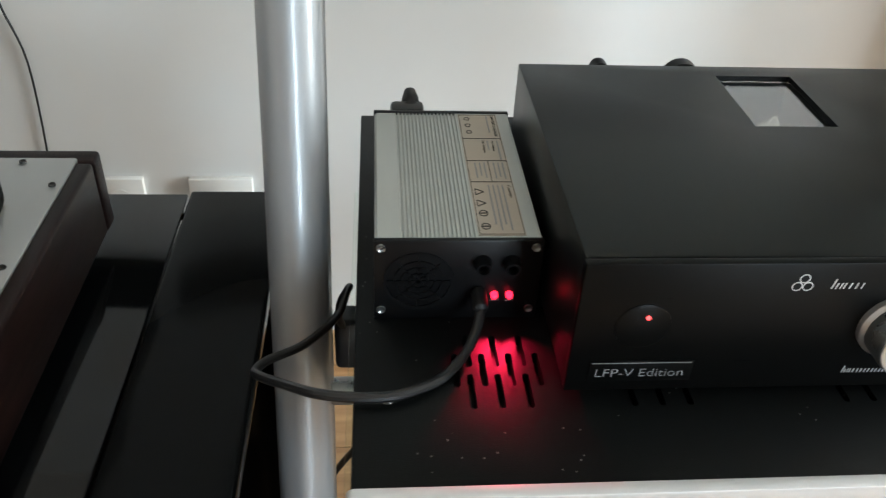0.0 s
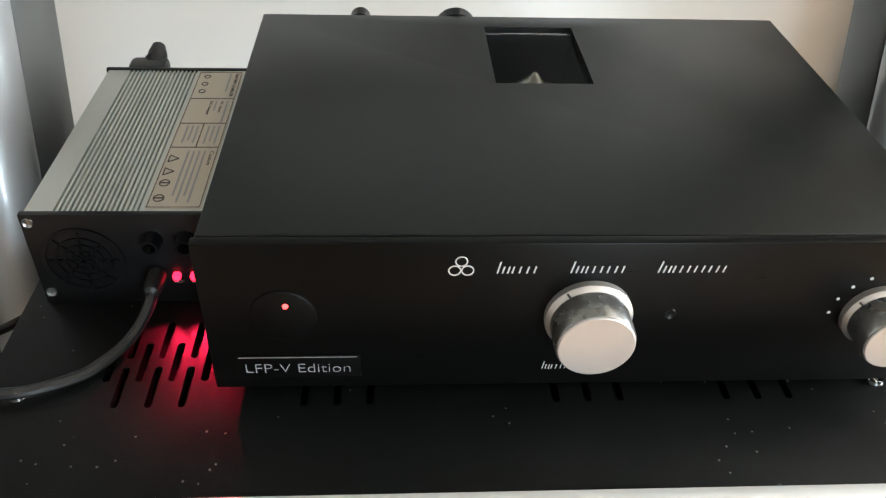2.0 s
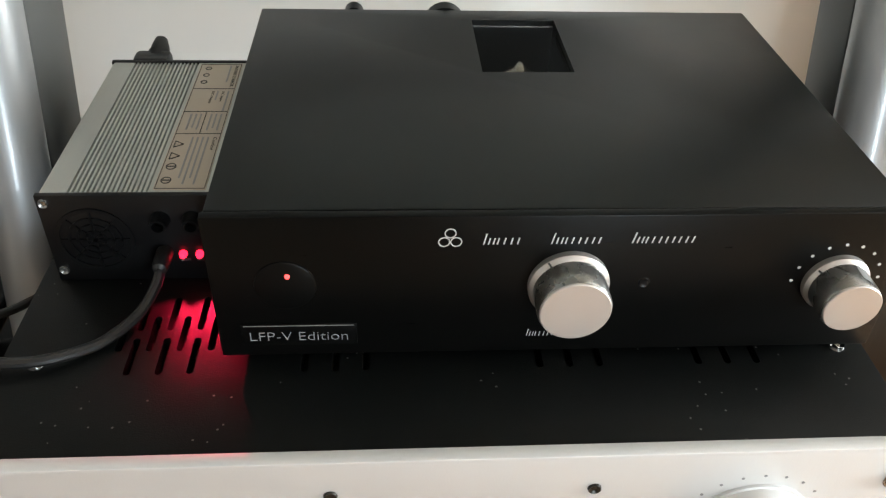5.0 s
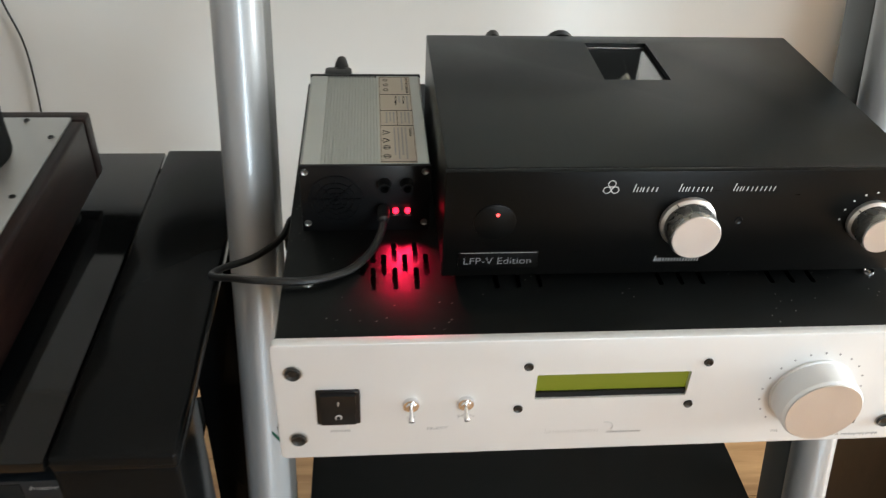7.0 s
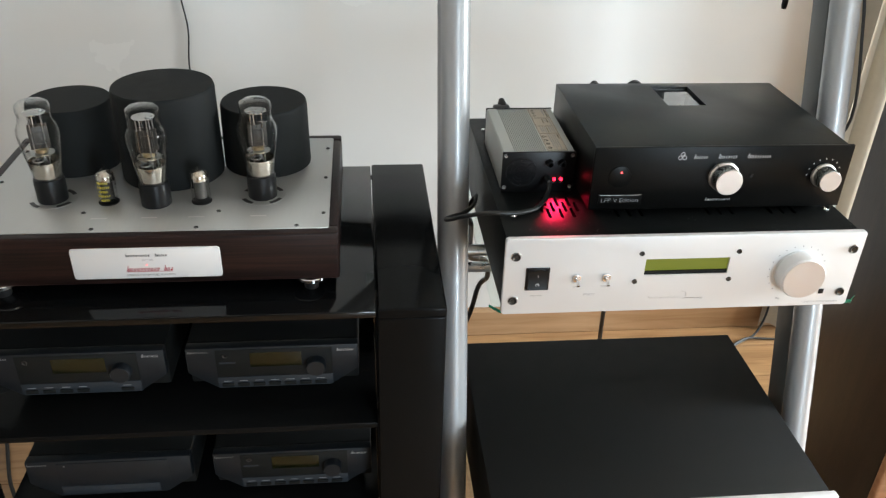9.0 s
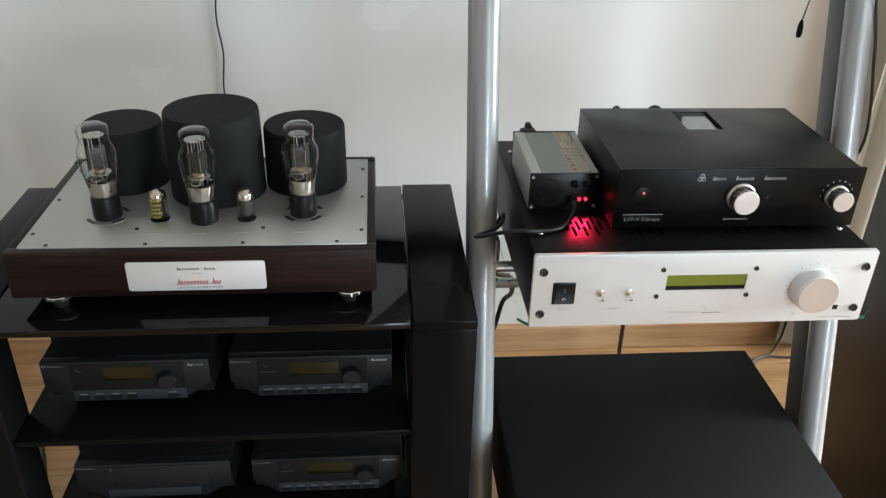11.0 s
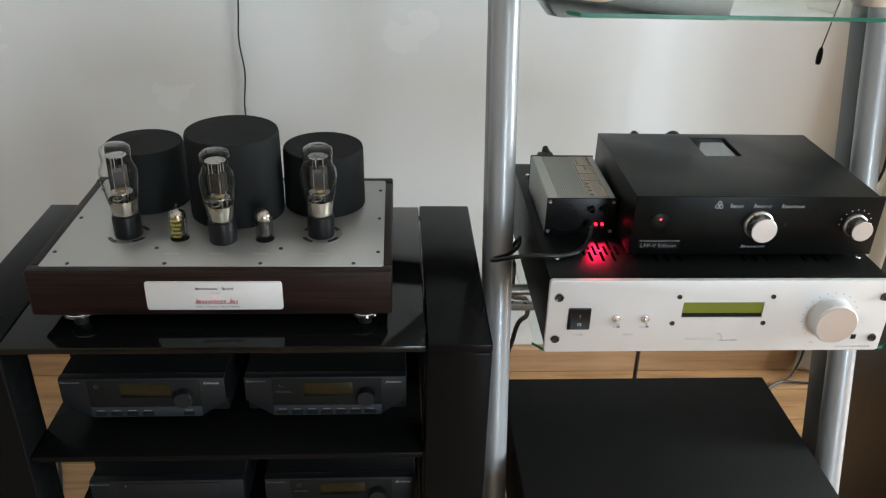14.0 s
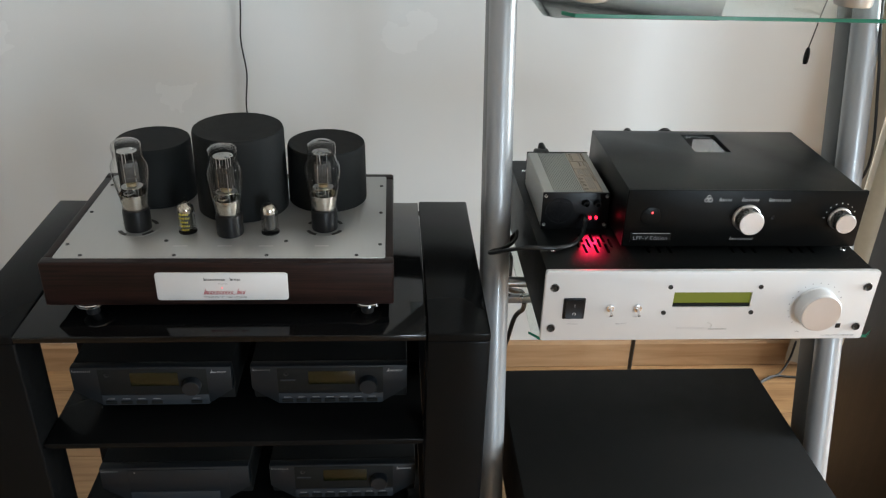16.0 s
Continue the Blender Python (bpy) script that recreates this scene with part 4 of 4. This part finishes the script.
    if kind == "player":
        part("slot", box(x + 0.040, x + 0.060, y - 0.0012, y + 0.001, z0 + 0.040, z0 + 0.0425), "slate_light", fr)
    return u


half_unit(-0.6225, 0.045, 0.586, "tuner")
half_unit(-0.3835, 0.045, 0.586, "player")
half_unit(-0.6130, 0.045, 0.408, "plain")
half_unit(-0.3700, 0.045, 0.408, "player")

# ---- loudspeaker beside the rack ----
sp = thing("loudspeaker", (0.867, 0.30, FLOOR), "tall dark brown wooden loudspeaker cabinet", "loudspeaker")
part("cabinet", box(0.715, 1.02, 0.160, 0.447, FLOOR + 0.03, 1.12, 0.004), "walnut", sp, "dark walnut veneered cabinet")
part("baffle", box(0.713, 1.022, 0.142, 0.160, FLOOR + 0.03, 1.122, 0.005, 3), "plank_red", sp, "reddish wooden front baffle")
part("plinth", box(0.720, 1.015, 0.165, 0.44, FLOOR, FLOOR + 0.03, 0.003), "matt_black", sp, "black plinth")

# ---- beige curtain hanging at the wall's far side ----
folds = [(0.90 + i * 0.0125, WALL - 0.045 + 0.022 * math.sin(i * 0.95) + 0.006 * math.sin(i * 2.3)) for i in range(58)]
whole("curtain", prism(folds + [(x, y + 0.003) for x, y in folds[::-1]], "z", FLOOR + 0.02, 2.4), "curtain", "beige fabric curtain hanging in soft folds at the wall", "curtain", angle=60)

# ---- silver component on the upper glass shelf ----
up = thing("silver_component", (0.23, 0.16, 1.165), "silver hi-fi component on round turned silver feet", "hi-fi unit")
part("front_panel", box(0.03, 0.44, 0.012, 0.024, 1.204, 1.290, 0.002), "satin_white", up, "satin silver front panel")
part("case", box(0.035, 0.435, 0.024, 0.19, 1.205, 1.288, 0.002), "satin_white", up, "satin silver case")
for fx, fy in ((0.030, 0.062), (0.335, 0.060), (0.030, 0.165), (0.335, 0.165)):
    part("foot", lathe([(0, 0), (0.020, 0), (0.021, 0.002), (0.021, 0.036), (0.018, 0.0395), (0, 0.0395)], (fx, fy, 1.165), "z", 36), "silver", up, "round turned silver foot")

# ---- cables and small things ----
whole("wall_wire", sweep([(-0.515, WALL - 0.006, 1.6), (-0.518, WALL - 0.004, 1.15), (-0.520, WALL - 0.004, 0.976), (-0.526, WALL - 0.004, 0.890), (-0.519, WALL - 0.004, 0.814), (-0.526, WALL - 0.004, 0.724), (-0.508, WALL - 0.004, 0.627), (-0.515, WALL - 0.004, 0.472), (-0.525, WALL - 0.004, 0.40)], 0.0018, 8), "rubber", "thin black wire hanging against the white wall", "cable")
jk = thing("hanging_lead", (0.466, 0.385, 1.02), "thin black lead with a small plug hanging free", "cable")
part("wire", sweep([(0.520, 0.36, 1.40), (0.495, 0.37, 1.20), (0.477, 0.38, 1.12), (0.466, 0.385, 1.035)], 0.0010, 8), "rubber", jk)
part("plug", lathe([(0, 0), (0.0035, 0), (0.0045, 0.006), (0.0045, 0.016), (0.003, 0.024), (0.0015, 0.026)], (0.466, 0.385, 1.010), "z", 16), "plastic", jk)
whole("post_cable", sweep([(0.46, 0.30, 1.5), (0.482, 0.28, 1.25), (0.497, 0.26, 1.10), (0.512, 0.252, 1.02), (0.533, 0.25, 0.89), (0.520, 0.29, 0.80), (0.50, 0.36, 0.60)], 0.0022, 8), "rubber", "black cable running down beside the silver post", "cable")
whole("mains_cable", sweep([(0.26, 0.385, 0.79), (0.275, 0.45, 0.74), (0.340, 0.60, 0.42), (0.378, 0.70, 0.20), (0.392, 0.73, 0.08), (0.40, 0.75, 0.012), (0.46, 0.78, 0.008)], 0.005, 10), "rubber", "thick black power cord hanging to the floor", "cable")
whole("floor_cable", sweep([(0.928, 0.950, 0.096), (0.912, 0.932, 0.04), (0.885, 0.912, 0.008), (0.853, 0.895, 0.004), (0.81, 0.87, 0.004), (0.78, 0.85, 0.004), (0.80, 0.862, 0.0095), (0.853, 0.892, 0.0095), (0.912, 0.894, 0.004), (1.05, 0.88, 0.004)], 0.003, 8), "rubber", "thin black cable lying on the floor", "cable")
sc = thing("mains_lead", (-0.02, 0.31, 0.70), "black mains lead with moulded plug behind the rack post", "cable")
part("plug", box(-0.019, 0.001, 0.252, 0.276, 0.680, 0.731, 0.005, 3), "rubber", sc, "moulded black plug")
part("wire", sweep([(-0.009, 0.264, 0.684), (0.004, 0.29, 0.650), (0.040, 0.36, 0.60), (0.055, 0.42, 0.53), (0.045, 0.45, 0.49), (0.025, 0.46, 0.40), (-0.04, 0.50, 0.25), (-0.10, 0.52, 0.10), (-0.08, 0.56, 0.006)], 0.0045, 10), "rubber", sc)
part("crossbar", box(POST_X[0] + 0.010, POST_X[1] - 0.010, 0.262, 0.274, 0.640, 0.652, 0.001), "silver_dark", rack, "grey cross bar between the uprights")
# slim dark soundbar on the wall above, known from its reflection in the window of the black case
bar = thing("soundbar", (0.06, WALL, 1.14), "slim black soundbar hanging on the white wall above the rack", "soundbar")
part("housing", box(-0.40, 0.52, WALL - 0.060, WALL - 0.004, 1.135, 1.300, 0.006, 3), "plastic", bar)
part("grille", box(-0.39, 0.51, WALL - 0.0635, WALL - 0.060, 1.145, 1.290, 0.0012), "matt_black", bar, "black cloth grille")
part("wall_mount", box(-0.05, 0.15, WALL - 0.004, WALL, 1.17, 1.27), "matt_black", bar)
for x0, x1, z in ((-0.452, -0.372, 0.346), (-0.299, -0.193, 0.346)):
    sk = thing("wall_socket", ((x0 + x1) / 2, WALL, z), "white plastic wall socket behind the black stand", "socket")
    part("plate", box(x0, x1, WALL - 0.012, WALL, z, z + 0.08, 0.003), "white_plastic", sk)
    part("insert", cyl(((x0 + x1) / 2, WALL - 0.012, z + 0.04), 0.02, 0.001, "-y"), "white_plastic", sk)

lb = thing("black_cabinet", (-1.05, 0.33, FLOOR), "black ribbed hi-fi cabinet standing beside the stand", "cabinet")
part("body", box(-1.20, -0.905, 0.215, 0.46, FLOOR, 0.640, 0.003), "black_lacquer", lb)
for k in range(9):
    part("rib", box(-1.20, -0.905, 0.215 + k * 0.028, 0.228 + k * 0.028, 0.640, 0.678, 0.002), "matt_black", lb)
whole("loose_cable", sweep([(-1.02, 0.66, 0.02), (-0.965, 0.645, 0.006), (-0.945, 0.61, 0.006), (-0.925, 0.56, 0.006), (-0.90, 0.50, 0.006), (-0.86, 0.43, 0.006)], 0.004, 8), "rubber", "black cable lying on the wooden floor", "cable")

# ---- floor planks ----
PW, PL = 0.125, 1.25
shared = {}
j = 0
y = RY0
while y < WALL - 0.017:
    w = min(PW, WALL - 0.016 - y)
    x = RX0 - (j * 0.47) % PL
    while x < RX1:
        a, b = max(x, RX0), min(x + PL, RX1)
        if b - a > 0.02:
            key = (round(b - a, 3), round(w, 3))
            if key not in shared:
                bm = box(0, b - a - 0.0012, 0, w - 0.0012, -0.004, 0.0, 0.0006, 1)
                me = bpy.data.meshes.new("plank")
                bm.to_mesh(me)
                bm.free()
                me.materials.append(M["plank"])
                shared[key] = me
            ob = new("plank", shared[key])
            ob.location = (a, y, FLOOR)
            ob.parent = floor
        x += PL
    y += PW
    j += 1
